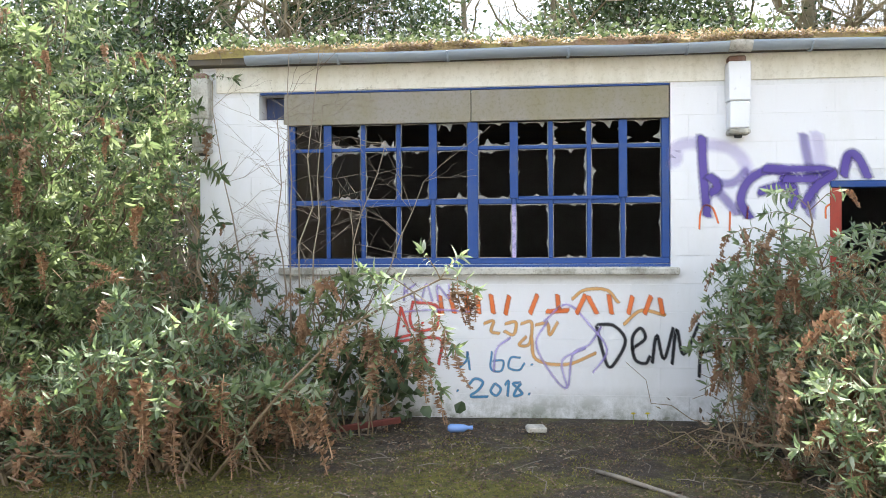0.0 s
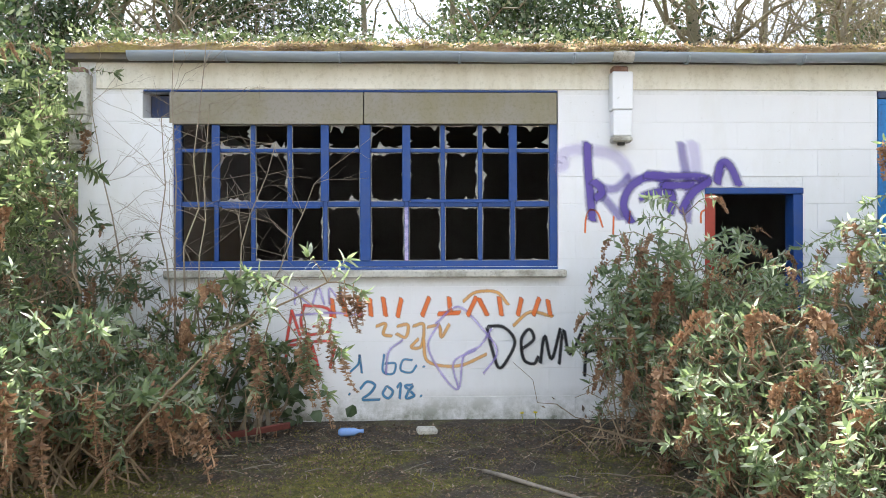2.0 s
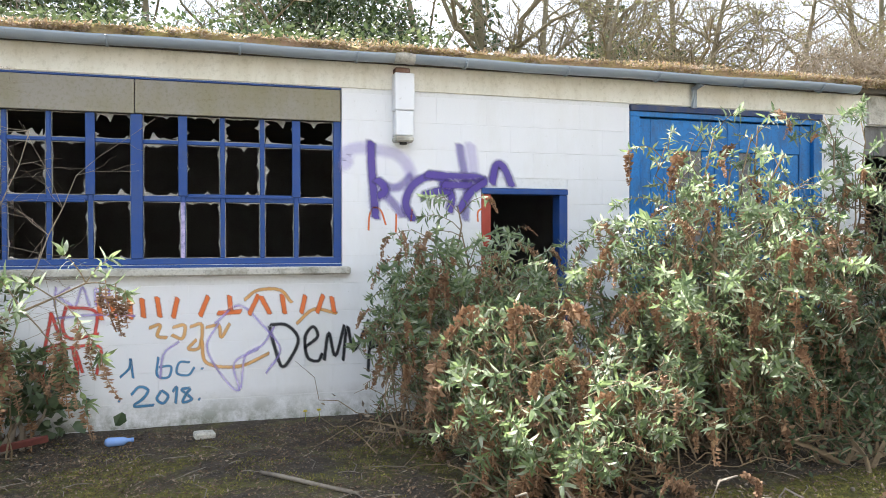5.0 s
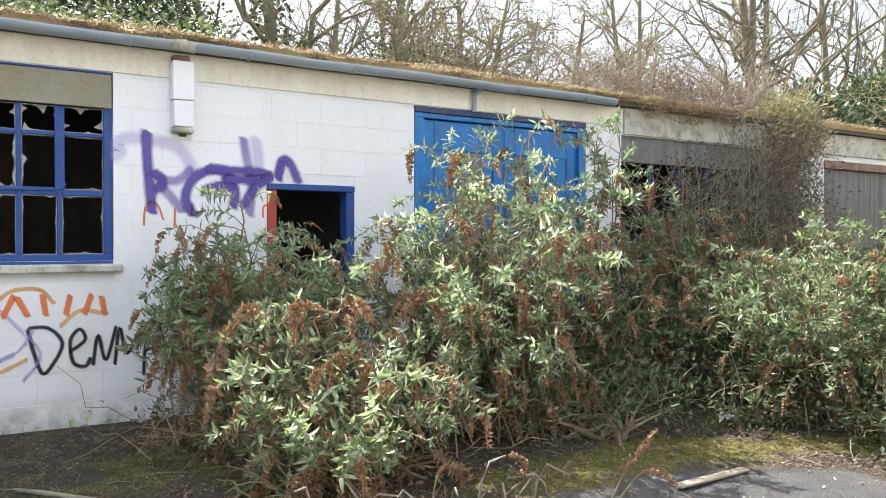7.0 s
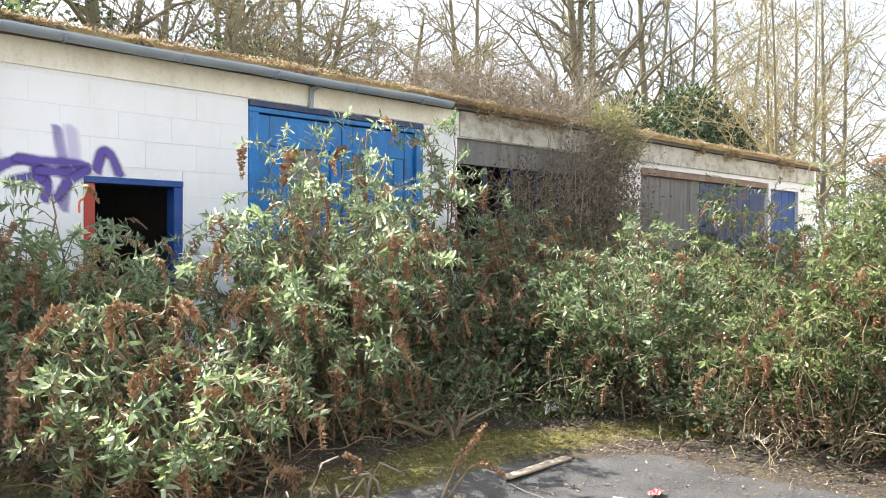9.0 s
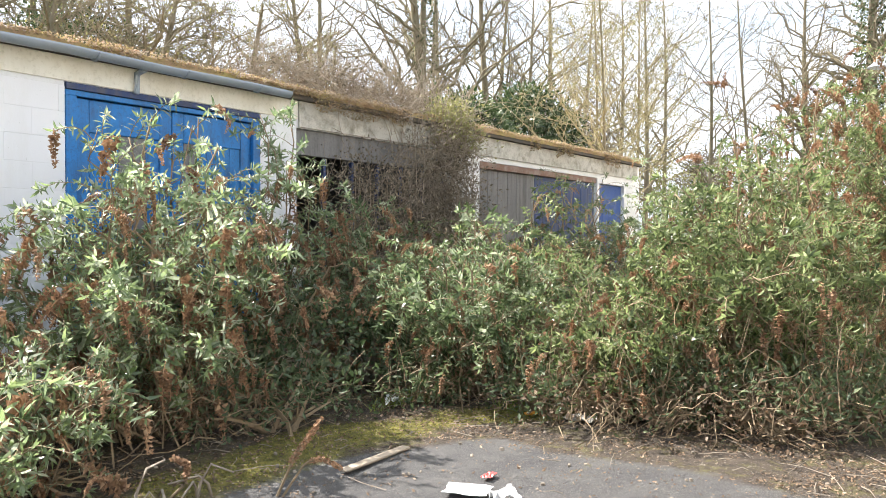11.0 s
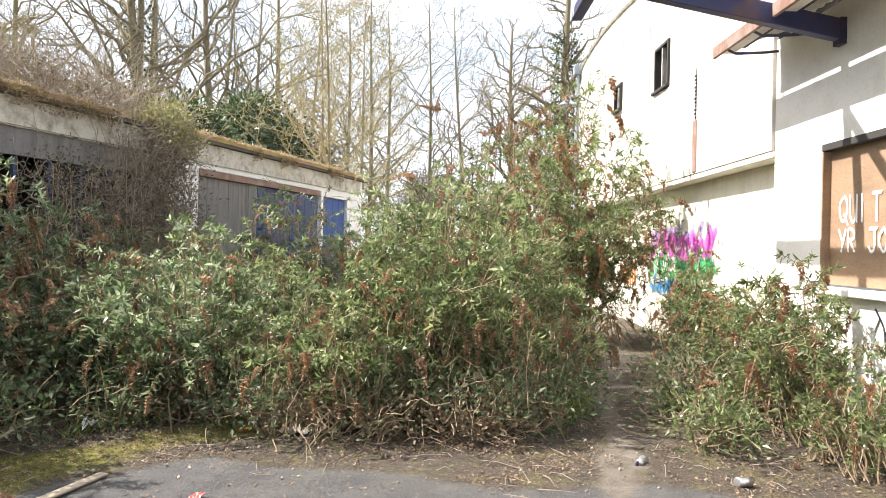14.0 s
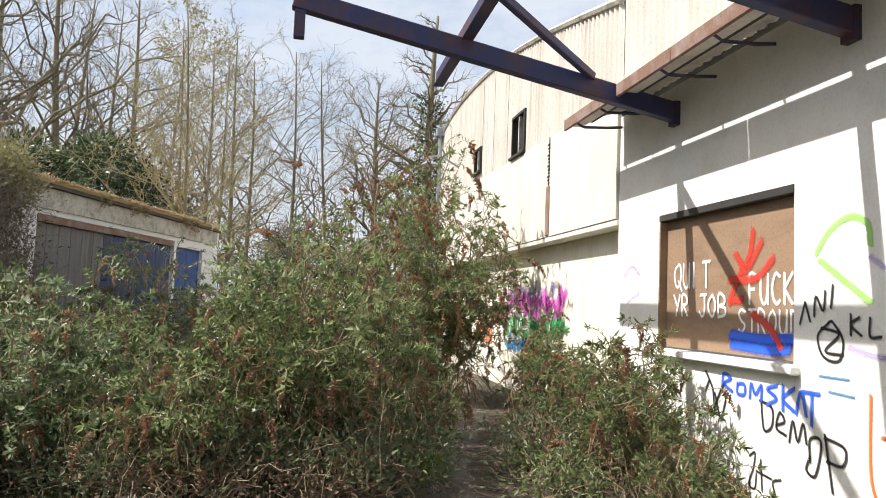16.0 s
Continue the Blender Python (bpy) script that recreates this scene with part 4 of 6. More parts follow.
def buddleia(base, spread, height, seed, leaf=None, canes=16, shoots=14, size=0.12, spikes=0.35, label="", lean=(0, 0), low=0.25, twigs=0, gap=0.045, spike_len=0.17, sink=0.0):
    """A buddleia: arching canes from one stool, leafy side shoots, dead flower spikes."""
    r = np.random.default_rng(seed)
    g = thing("buddleia_bush", label, "bush", "buddleia bushes", at=(base[0], base[1], 0))
    stems, leaves = Shape(), Shape()
    for i in range(canes):
        a = 2 * math.pi * (i + r.random()) / canes
        e = math.sqrt(r.random()) * (0.8 + 0.45 * r.random())
        zt = height * (1.0 - 0.5 * min(1.0, e * e)) * (0.5 + 0.5 * r.random() ** 0.7)
        top = np.array([math.cos(a) * spread[0] * e + lean[0], math.sin(a) * spread[1] * e + lean[1], zt])
        foot = np.array([math.cos(a) * spread[0] * 0.25 * r.random(), math.sin(a) * spread[1] * 0.25 * r.random(), -0.06])
        pts = curve_pts(foot, top, 9, 0.22 * e, 0.12, r)
        part("cane", Shape().tube(pts, np.linspace(0.014, 0.005, 9) * (0.7 + 0.6 * r.random()), 5), M_CANE, g, smooth=True)
        for j in range(shoots):
            t = low + (1 - low) * (j + r.random()) / shoots
            k = min(7, int(t * 8))
            p = pts[k] + (pts[k + 1] - pts[k]) * (t * 8 - k)
            away = unit(np.array([p[0], p[1], 0.0]) + 1e-3)
            dead = r.random() < spikes
            out = unit(pts[k + 1] - pts[k]) * 0.45 + unit(np.array([r.normal(), r.normal(), 0.4 * r.normal() + (0.0 if dead else 0.3)])) + 0.5 * away
            ln = (0.2 + 0.36 * r.random()) * (1.2 - 0.5 * t) * (0.6 + 0.4 * height / 2)
            q = p + unit(out) * ln
            q[2] = max(q[2] - 0.16 * ln, 0.06)
            sp = curve_pts(p, q, 5, 0.16, 0.05, r)
            stems.tube(sp, np.linspace(0.0045, 0.002, 5), 3, False)
            shoot_leaves(leaves, sp, r, size * (0.75 + 0.5 * r.random()), gap * (1.25 if dead else 0.82), tip=not dead)
            if dead:
                d = unit(sp[-1] - sp[-2]) * 0.5 + np.array([r.normal() * 0.3, r.normal() * 0.3, -0.35])
                put_spike(g, sp[-1], d, spike_len * (0.65 + 0.8 * r.random()), r)
                if r.random() < 0.45:
                    put_spike(g, sp[-2], d + r.normal(0, 0.5, 3), spike_len * (0.45 + 0.5 * r.random()), r)
    for i in range(twigs):
        a = r.random() * 6.28
        q = np.array([math.cos(a) * spread[0] * 1.15 * r.random(), math.sin(a) * spread[1] * 1.15 * r.random(), height * 0.4 * r.random() + 0.04])
        p = np.array([math.cos(a + 0.5) * spread[0] * r.random(), math.sin(a + 0.5) * spread[1] * r.random(), 0.0])
        stems.tube(curve_pts(p, q, 6, 0.35 * r.random(), 0.1, r), np.linspace(0.0075, 0.0025, 6), 3, False)
    part("side_growth", stems, M_CANE, g, "thin pale side shoots", kind="stuff")
    part("foliage", leaves, leaf or L_SILVER, g, "lance-shaped leaves", kind="stuff")
    return g


def leaf_mass(name, label, category, base, radii, height, count, seed, leaf, size=(0.06, 0.05), bark=None, group="", tangle=0):
    """A dense shrub: leaves gathered in clumps on branching stems, with an uneven outline."""
    r = np.random.default_rng(seed)
    g = thing(name, label, category, group, at=(base[0], base[1], base[2] if len(base) > 2 else 0))
    stems, leaves = Shape(), Shape()
    clumps = max(12, count // 90)
    for i in range(clumps):
        d = unit(r.normal(0, 1, 3))
        d[2] = abs(d[2]) * 0.9 if r.random() < 0.8 else d[2] * 0.5
        k = 0.55 + 0.5 * r.random()
        c = np.array([d[0] * radii[0], d[1] * radii[1], height * 0.42 + d[2] * height * 0.55]) * np.array([k, k, 1])
        c[2] = max(0.08, c[2])
        stems.tube(curve_pts((0.1 * r.normal(), 0.1 * r.normal(), -0.05), c, 5, 0.08, 0.08, r), np.linspace(0.02, 0.005, 5), 3, False)
        m = count // clumps
        o = r.normal(0, 1, (m, 3)) * np.array([0.17, 0.17, 0.13]) * (0.7 + 0.14 * height)
        ln = size[0] * (0.6 + 0.8 * r.random(m))
        leaves.leaves(c + o, o * 2 + r.normal(0, 0.3, (m, 3)) + np.array([0, 0, 0.1]), r.normal(0, 1, (m, 3)), ln, ln * size[1] / size[0], 0.2, 0.15, simple=count > 400)
    for i in range(tangle):
        d = unit(r.normal(0, 1, 3)) * (0.4 + 0.65 * r.random())
        c = np.array([d[0] * radii[0], d[1] * radii[1], height * (0.45 + 0.55 * d[2])])
        e = c + r.normal(0, 0.4, 3) * np.array([0.8, 0.5, 0.9])
        e[2] = max(0.05, e[2])
        stems.tube(curve_pts(c, e, 6, 0.15 * r.normal(), 0.15, r), np.linspace(0.005, 0.002, 6), 3, False)
    part("branchwork", stems, bark or M_TWIG, g, kind="stuff")
    part("foliage", leaves, leaf, g, kind="stuff")
    return g


def tree(base, height, rad, seed, label, lean=(0, 0), branches=16, twig=5, start=0.3, bark=None, buds=0, ivy=0, bud_mat=None, reach=0.35, rise=0.6):
    """A bare spring tree: tapered trunk, limbs, fine twigs; buds or ivy where it has them."""
    r = np.random.default_rng(seed)
    g = thing("tree", label, "tree", "bare trees", at=(base[0], base[1], 0))
    bark = bark or M_BARK
    trunk, crown, budS, ivyS = Shape(), Shape(), Shape(), Shape()
    n = 12
    t = np.linspace(0, 1, n)
    pts = np.stack([lean[0] * t + 0.12 * np.sin(t * 5 + seed) * height * 0.13, lean[1] * t + 0.1 * np.cos(t * 4 + seed) * height * 0.13, t * height - 0.15], 1)
    trunk.tube(pts, rad * (1.0 - 0.82 * t) * (1 + 0.35 * np.exp(-t * 18)), 8)
    ends = []
    for i in range(branches):
        u = start + (0.98 - start) * (i + r.random()) / branches
        k = min(n - 2, int(u * (n - 1)))
        p = pts[k] + (pts[k + 1] - pts[k]) * (u * (n - 1) - k)
        a = r.random() * 6.28
        ln = height * reach * (1.15 - u) * (0.6 + 0.7 * r.random())
        q = p + np.array([math.cos(a), math.sin(a), rise * (0.4 + r.random())]) * ln
        b = curve_pts(p, q, 7, 0.05, 0.12, r)
        br = rad * (1 - 0.8 * u) * 0.45
        crown.tube(b, np.linspace(br, br * 0.25, 7), 5, False)
        for j in range(twig):
            v = 0.25 + 0.75 * (j + r.random()) / twig
            kk = min(5, int(v * 6))
            p2 = b[kk] + (b[kk + 1] - b[kk]) * (v * 6 - kk)
            d = unit(b[-1] - b[0]) * 0.7 + r.normal(0, 0.6, 3) + np.array([0, 0, 0.25])
            l2 = ln * 0.45 * (0.4 + 0.8 * r.random())
            c = curve_pts(p2, p2 + unit(d) * l2, 5, 0.05, 0.15, r)
            crown.tube(c, np.linspace(br * 0.32, max(0.004, br * 0.1), 5), 3, False)
            for m in range(4):
                p3 = c[1 + m % 4]
                d3 = unit(d) * 0.8 + r.normal(0, 0.7, 3)
                e = curve_pts(p3, p3 + unit(d3) * l2 * (0.3 + 0.5 * r.random()), 4, 0.03, 0.2, r)
                crown.tube(e, [max(0.004, br * 0.12), 0.005, 0.004, 0.003], 3, False)
                ends.append(e)
    if buds and ends:
        E = np.concatenate(ends)
        idx = r.integers(0, len(E), buds)
        ln = 0.03 + 0.04 * r.random(buds)
        budS.leaves(E[idx] + r.normal(0, 0.03, (buds, 3)), r.normal(0, 1, (buds, 3)), r.normal(0, 1, (buds, 3)), ln, ln * 0.6, 0.2, 0.1, True)
    if ivy:
        u = r.random(ivy) ** 1.3 * 0.75
        P = np.stack([np.interp(u, t, pts[:, k]) for k in range(3)], 1)
        o = r.normal(0, 1, (ivy, 3)) * np.array([1, 1, 0.4])
        o /= np.linalg.norm(o, axis=1)[:, None]
        rr = rad * (1.0 + 1.3 * r.random(ivy) ** 2)
        ln = 0.09 + 0.06 * r.random(ivy)
        ivyS.leaves(P + o * rr[:, None], o + np.array([0, 0, -0.6]) + r.normal(0, 0.3, (ivy, 3)), r.normal(0, 1, (ivy, 3)), ln, ln * 0.9, 0.15, 0.1, True)
    part("trunk", trunk, bark, g, smooth=True)
    part("crown", crown, bark if bud_mat is None else M_OLIVE, g, "bare branching twigs", kind="stuff")
    if buds:
        part("budding", budS, bud_mat or L_BUD, g, "opening yellow-green buds", kind="stuff")
    if ivy:
        part("ivy", ivyS, L_EVER, g, "clinging dark ivy", kind="stuff")
    return g


# bushes by the garages
buddleia((-3.75, -0.6), (1.5, 1.0), 4.3, 11, L_GREEN, 36, 22, 0.115, 0.12, "tall fresh-green buddleia crowding the wall's corner", low=0.12, gap=0.04, spike_len=0.22)
buddleia((-5.3, -0.2), (1.5, 1.2), 4.3, 12, L_GREEN, 28, 20, 0.11, 0.2, "tall buddleia with dead brown flower spikes beside the garages", low=0.12, gap=0.04, spike_len=0.22)
buddleia((-3.7, -1.25), (1.5, 0.6), 2.2, 33, L_GREEN, 34, 18, 0.10, 0.15, "leafy buddleia under the taller bushes", low=0.1, twigs=60, spike_len=0.2)
buddleia((-2.0, -1.65), (0.85, 0.55), 1.2, 13, L_SILVER, 24, 14, 0.10, 0.24, "low tangled buddleia with hanging brown flower spikes", twigs=80, spike_len=0.27)
buddleia((-2.1, -0.75), (0.5, 0.35), 2.3, 40, L_DARKSHADE, 10, 9, 0.1, 0.2, "thin shaded buddleia before the wall beside the window", low=0.2, twigs=60, spike_len=0.2)
buddleia((-3.6, -1.7), (1.4, 0.45), 0.95, 31, L_GREEN, 26, 14, 0.09, 0.16, "low straggly buddleia over dead twigs", twigs=80, low=0.08, spike_len=0.22)
buddleia((-1.4, -0.7), (0.6, 0.45), 1.35, 14, L_GREEN, 9, 7, 0.12, 0.2, "thin buddleia leaning over the window sill", lean=(0.2, -0.05), twigs=40, spike_len=0.24)
buddleia((2.3, -0.95), (0.8, 0.7), 1.8, 15, L_SILVER, 34, 18, 0.09, 0.26, "silvery buddleia with brown dead flower spikes below the window's end", low=0.1, gap=0.036, twigs=30, spike_len=0.2)
buddleia((2.35, -2.3), (0.72, 0.6), 1.2, 16, L_SILVER, 20, 14, 0.09, 0.3, "silver-leaved buddleia with dead flower spikes and bare lower canes", low=0.12, twigs=90, spike_len=0.24)
buddleia((3.8, -1.7), (1.0, 0.7), 2.4, 17, L_SILVER, 36, 17, 0.09, 0.28, "tall silvery buddleia in front of the blue doors", low=0.12, gap=0.038, twigs=50, spike_len=0.22)
buddleia((4.6, -0.9), (0.8, 0.45), 2.75, 34, L_SILVER, 9, 12, 0.09, 0.25, "thin tall buddleia shoots against the blue doors", low=0.3, spike_len=0.2)
buddleia((5.7, -0.85), (0.6, 0.4), 3.0, 38, L_SILVER, 13, 13, 0.09, 0.3, "tall silvery buddleia shoots between the blue doors and the pier", low=0.25, twigs=20, spike_len=0.2)
# Darker leaf than the neighbouring buddleias: its shade is in the colour.
buddleia((5.3, -1.3), (0.95, 0.7), 1.65, 18, L_DARKSHADE, 20, 12, 0.09, 0.45, "shaded buddleia hung with brown dead flower spikes", low=0.15, twigs=110, spike_len=0.24)
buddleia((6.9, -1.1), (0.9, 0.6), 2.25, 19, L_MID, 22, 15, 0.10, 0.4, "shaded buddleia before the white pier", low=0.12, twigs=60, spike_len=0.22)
buddleia((6.35, -2.65), (0.95, 0.8), 1.65, 20, L_MID, 34, 19, 0.088, 0.2, "dense silvery-green buddleia at the yard's edge", low=0.06, gap=0.035, twigs=90)
buddleia((8.3, -1.9), (1.3, 0.9), 2.1, 21, L_GREEN, 30, 19, 0.088, 0.25, "buddleia thicket before the far garage doors", low=0.08)
buddleia((11.2, -1.5), (1.6, 0.8), 2.6, 36, L_DARKSHADE, 26, 16, 0.09, 0.25, "thin shaded buddleia before the far garage doors", low=0.1, twigs=80)
buddleia((13.8, -1.6), (1.7, 0.8), 2.8, 37, L_SILVER, 24, 16, 0.09, 0.2, "thin buddleia before the far garage doors", low=0.1, twigs=40)
buddleia((6.5, -3.95), (0.95, 0.8), 1.45, 32, L_GREEN, 32, 17, 0.085, 0.2, "bushy buddleia over a heap of dead canes", low=0.03, twigs=130)
buddleia((7.35, -4.85), (1.3, 0.9), 2.4, 22, L_GREEN, 46, 24, 0.085, 0.2, "large dense green buddleia beside the path", low=0.03, gap=0.036, twigs=130)
crowned = buddleia((9.9, -4.6), (1.4, 1.0), 3.15, 35, L_GREEN, 34, 22, 0.085, 0.3, "dense green buddleia with rust-brown flower spikes", low=0.08, twigs=120, spike_len=0.2)
buddleia((9.0, -5.7), (0.65, 0.35), 1.0, 39, L_GREEN, 16, 9, 0.08, 0.35, "low brown-spiked buddleia at the path's edge", low=0.1, twigs=70)
buddleia((13.0, -5.35), (2.1, 1.4), 4.4, 23, L_GREEN, 44, 24, 0.10, 0.24, "tall open buddleia with rust-brown flower spikes beyond the path", low=0.12, twigs=90, spike_len=0.26)
buddleia((7.6, -7.65), (0.95, 0.5), 1.5, 24, L_GREEN, 26, 15, 0.085, 0.2, "straggly buddleia with curled brown spikes by the white wall", low=0.1, twigs=190, spike_len=0.2)
buddleia((9.8, -7.1), (0.95, 0.42), 1.6, 25, L_GREEN, 22, 14, 0.085, 0.25, "thin buddleia by the annex corner", low=0.15, twigs=70)
buddleia((6.4, -7.95), (0.6, 0.35), 0.7, 27, L_GREEN, 14, 8, 0.08, 0.2, "low weedy buddleia against the white wall", low=0.1, twigs=90)


r = np.random.default_rng(92)
for i in range(10):
    a, e = r.random() * 6.28, math.sqrt(r.random())
    foot = np.array([math.cos(a) * 0.7 * e, math.sin(a) * 0.5 * e, 1.7])
    head = foot * np.array([1.7, 1.7, 1]) + np.array([0.0, 0.0, 0.95 + 0.35 * r.random()])
    part("cane", Shape().tube(curve_pts(foot, head, 5, 0.0, 0.04, r), np.linspace(0.006, 0.003, 5), 4), M_CANE, crowned)
    for m in range(2):
        put_spike(crowned, head, np.array([0.45 * r.normal(), 0.45 * r.normal(), 1.0]), 0.16 + 0.1 * r.random(), r)


def dead_stalk(line, rad, label):
    """A broken flower stalk standing in the moss, its upper half crusted with dead florets."""
    r = np.random.default_rng(int(line[0][0] * 1000))
    p = np.array(line, float)
    t = np.linspace(0, 1, 14)
    p = np.stack([np.interp(t, np.linspace(0, 1, len(p)), p[:, k]) for k in range(3)], 1)
    g = thing("dead_flower_stalk", label, "dead stalk", "dead flower stalks", at=tuple(p[0] * np.array([1, 1, 0])))
    p = p - p[0] * np.array([1, 1, 0])
    part("stalk", Shape().tube(p, np.linspace(rad * 0.45, rad * 0.25, 14), 6), M_CANE, g, smooth=True)
    q = Shape()
    n = 240
    u = 0.45 + 0.55 * r.random(n)
    c = np.stack([np.interp(u, t, p[:, k]) for k in range(3)], 1)
    o = r.normal(0, 1, (n, 3))
    o /= np.linalg.norm(o, axis=1)[:, None]
    q.leaves(c + o * rad * 0.4, o, r.normal(0, 1, (n, 3)), rad * 0.9 * (1.25 - 0.5 * u), rad * 0.8, 0.5, 0.1)
    part("floret_crust", q, L_FLOWER, g, kind="stuff")


dead_stalk([(3.43, -3.36, -0.03), (3.5, -3.43, 0.2), (3.6, -3.54, 0.41)], 0.02, "upright dead flower stalk by the plank")
dead_stalk([(3.44, -3.38, -0.03), (3.54, -3.48, 0.18), (3.6, -3.55, 0.2), (3.67, -3.62, 0.14)], 0.016, "arching dead flower stalk by the plank")
dead_stalk([(2.97, -2.98, -0.03), (3.08, -3.07, 0.11), (3.09, -3.08, 0.21), (3.03, -3.03, 0.25)], 0.02, "hooked dead flower stalk in the leaf litter")
dead_stalk([(2.56, -2.96, -0.05), (2.58, -2.97, 0.14), (2.62, -2.99, 0.24), (2.68, -3.02, 0.23)], 0.012, "short pale broken stalk in the leaf litter")
dead_stalk([(7.0, -7.25, -0.03), (6.9, -7.15, 0.3), (6.8, -7.05, 0.33), (6.72, -7.0, 0.15)], 0.03, "curled brown flower stalk beside the path")
dead_stalk([(7.1, -7.3, -0.03), (7.0, -7.1, 0.4), (6.85, -6.95, 0.42), (6.8, -6.9, 0.25)], 0.03, "curled brown flower stalk beside the path")

r = np.random.default_rng(91)
for i in range(12):
    x, y = 1.75 + 1.6 * r.random(), -3.25 + 0.4 * r.random()
    a, h = r.random() * 6.28, 0.08 + 0.2 * r.random()
    bend = np.array([[0, 0, -0.04], [0.03, 0.01, h * 0.6], [0.08, 0.03, h], [0.08 + 0.16 * r.random(), 0.05, h * (0.6 + 0.5 * r.random())]])
    bend = np.stack([bend[:, 0] * math.cos(a) - bend[:, 1] * math.sin(a), bend[:, 0] * math.sin(a) + bend[:, 1] * math.cos(a), bend[:, 2]], 1)
    bc = part("broken_cane", Shape().tube(bend, [0.009, 0.008, 0.007, 0.005], 6), M_STICK, smooth=True)
    bc.location = (x, y, 0)
    tagged(bc, "pale bent broken cane standing in leaf litter", "dead stalk", "broken canes")

# one cane that arches over before the wall, with hanging spikes
r = np.random.default_rng(88)
cane = thing("arching_cane", "single buddleia cane arching before the wall with hanging spikes", "branch", at=(-1.6, -1.85, 0))
p = curve_pts((0, 0, 0), (1.4, -0.05, 1.22), 10, 0.1, 0.02, r)
part("cane", Shape().tube(p, np.linspace(0.012, 0.005, 10), 5), M_CANE, cane, smooth=True)
q, q2 = Shape(), Shape()
for k, (dx, dz) in enumerate(((0.1, 0.12), (0.2, -0.05), (-0.1, 0.15), (0.25, -0.3), (0.05, -0.4), (-0.25, 0.1), (0.3, -0.5), (-0.1, -0.45), (-0.15, 0.2), (0.1, -0.1), (-0.2, -0.1), (0.15, 0.1))):
    s0_ = p[9 - k // 3]
    e_ = s0_ + np.array([dx, 0.06 * r.normal(), dz])
    c = curve_pts(s0_, e_, 5, 0.1, 0.03, r)
    q2.tube(c, np.linspace(0.005, 0.002, 5), 3, False)
    shoot_leaves(q, c, r, 0.11, 0.028)
    if dz < 0:
        for m in range(3):
            put_spike(cane, c[2 + m], (0.1 * r.normal(), 0.1 * r.normal(), -1), 0.17 + 0.12 * r.random(), r)
part("side_growth", q2, M_CANE, cane, kind="stuff")
part("foliage", q, L_SILVER, cane, "lance-shaped leaves", kind="stuff")

# climbers, ivy and evergreen shrubs
for i, (x, w, h, tg) in enumerate(((7.5, 0.6, 2.5, 350), (8.7, 0.8, 3.05, 1000), (9.6, 0.6, 3.0, 1200))):
    leaf_mass("dead_climber", "curtain of dead grey-brown climber hanging over the bay", "climber", (x, -0.32), (w, 0.22), h, 2600, 141 + i, L_VINE, (0.045, 0.02), group="dead climbers", tangle=tg)
leaf_mass("green_climber", "olive-green climber humped over the roof edge", "climber", (9.7, -0.1, 2.35), (0.55, 0.35), 0.95, 2600, 144, L_BUD, (0.05, 0.03), tangle=200)
leaf_mass("roof_bramble", "tangle of dead bramble lying on the roof's edge", "bramble", (8.4, 0.35, 2.95), (2.5, 0.45), 0.6, 900, 145, L_VINE, (0.05, 0.02), tangle=1500)
for i, (x, y, w, d) in enumerate(((2.4, -1.4, 1.1, 0.8), (4.2, -1.7, 1.0, 0.7), (6.5, -2.9, 0.9, 0.7), (6.15, -4.2, 0.75, 0.8), (6.5, -5.25, 0.75, 0.75), (9.6, -5.0, 1.6, 0.9), (7.6, -7.7, 0.9, 0.4), (-2.4, -1.2, 1.3, 0.6))):
    leaf_mass("dead_growth", "low heap of dead leaves and broken stalks under a bush", "undergrowth", (x, y), (w, d), 0.36, 900, 146 + i, L_BROWN, (0.04, 0.02), M_CANE, group="dead undergrowth", tangle=160)
# Most weeds take the darker leaf for the shade under the bushes.
for i, (x, y, w, d, h, m_) in enumerate(((6.0, -3.6, 0.5, 0.4, 0.4, L_DARKSHADE), (6.1, -4.5, 0.45, 0.45, 0.5, L_DARKSHADE), (6.4, -5.3, 0.5, 0.5, 0.5, L_DARKSHADE), (7.0, -5.75, 0.6, 0.35, 0.5, L_DARKSHADE), (5.7, -2.6, 0.5, 0.3, 0.4, L_DARKSHADE), (6.6, -7.0, 0.5, 0.3, 0.35, L_GREEN), (7.9, -6.9, 0.6, 0.35, 0.55, L_DARKSHADE), (-3.0, -1.9, 0.9, 0.35, 0.4, L_DARKSHADE), (-1.6, -0.9, 0.6, 0.3, 0.5, L_DARKSHADE), (4.4, -2.3, 0.8, 0.35, 0.4, L_DARKSHADE))):
    leaf_mass("low_weeds", "low leafy weeds growing out of the dead stalks", "undergrowth", (x, y), (w, d), h, 1000, 170 + i, m_, (0.055, 0.022), M_CANE, group="low weeds", tangle=40)
leaf_mass("bramble", "dark bramble with rounded leaves at the wall's foot", "bramble", (-0.95, -0.3), (0.5, 0.2), 0.62, 260, 42, L_DARKSHADE, (0.09, 0.08))
leaf_mass("ground_ivy", "low dark ivy and bramble under the bushes", "undergrowth", (6.3, -1.6), (2.6, 0.9), 0.7, 6000, 43, L_DARKSHADE, (0.06, 0.04))
leaf_mass("ground_ivy", "low green undergrowth beside the garages", "undergrowth", (-4.6, 0.3), (2.4, 1.2), 0.6, 5000, 44, L_DARKSHADE, (0.06, 0.045))
leaf_mass("holly", "dark evergreen beside the garage's end", "shrub", (-6.6, 3.6), (2.2, 1.5), 5.6, 9000, 148, L_EVER, (0.11, 0.06), group="evergreen shrubs")
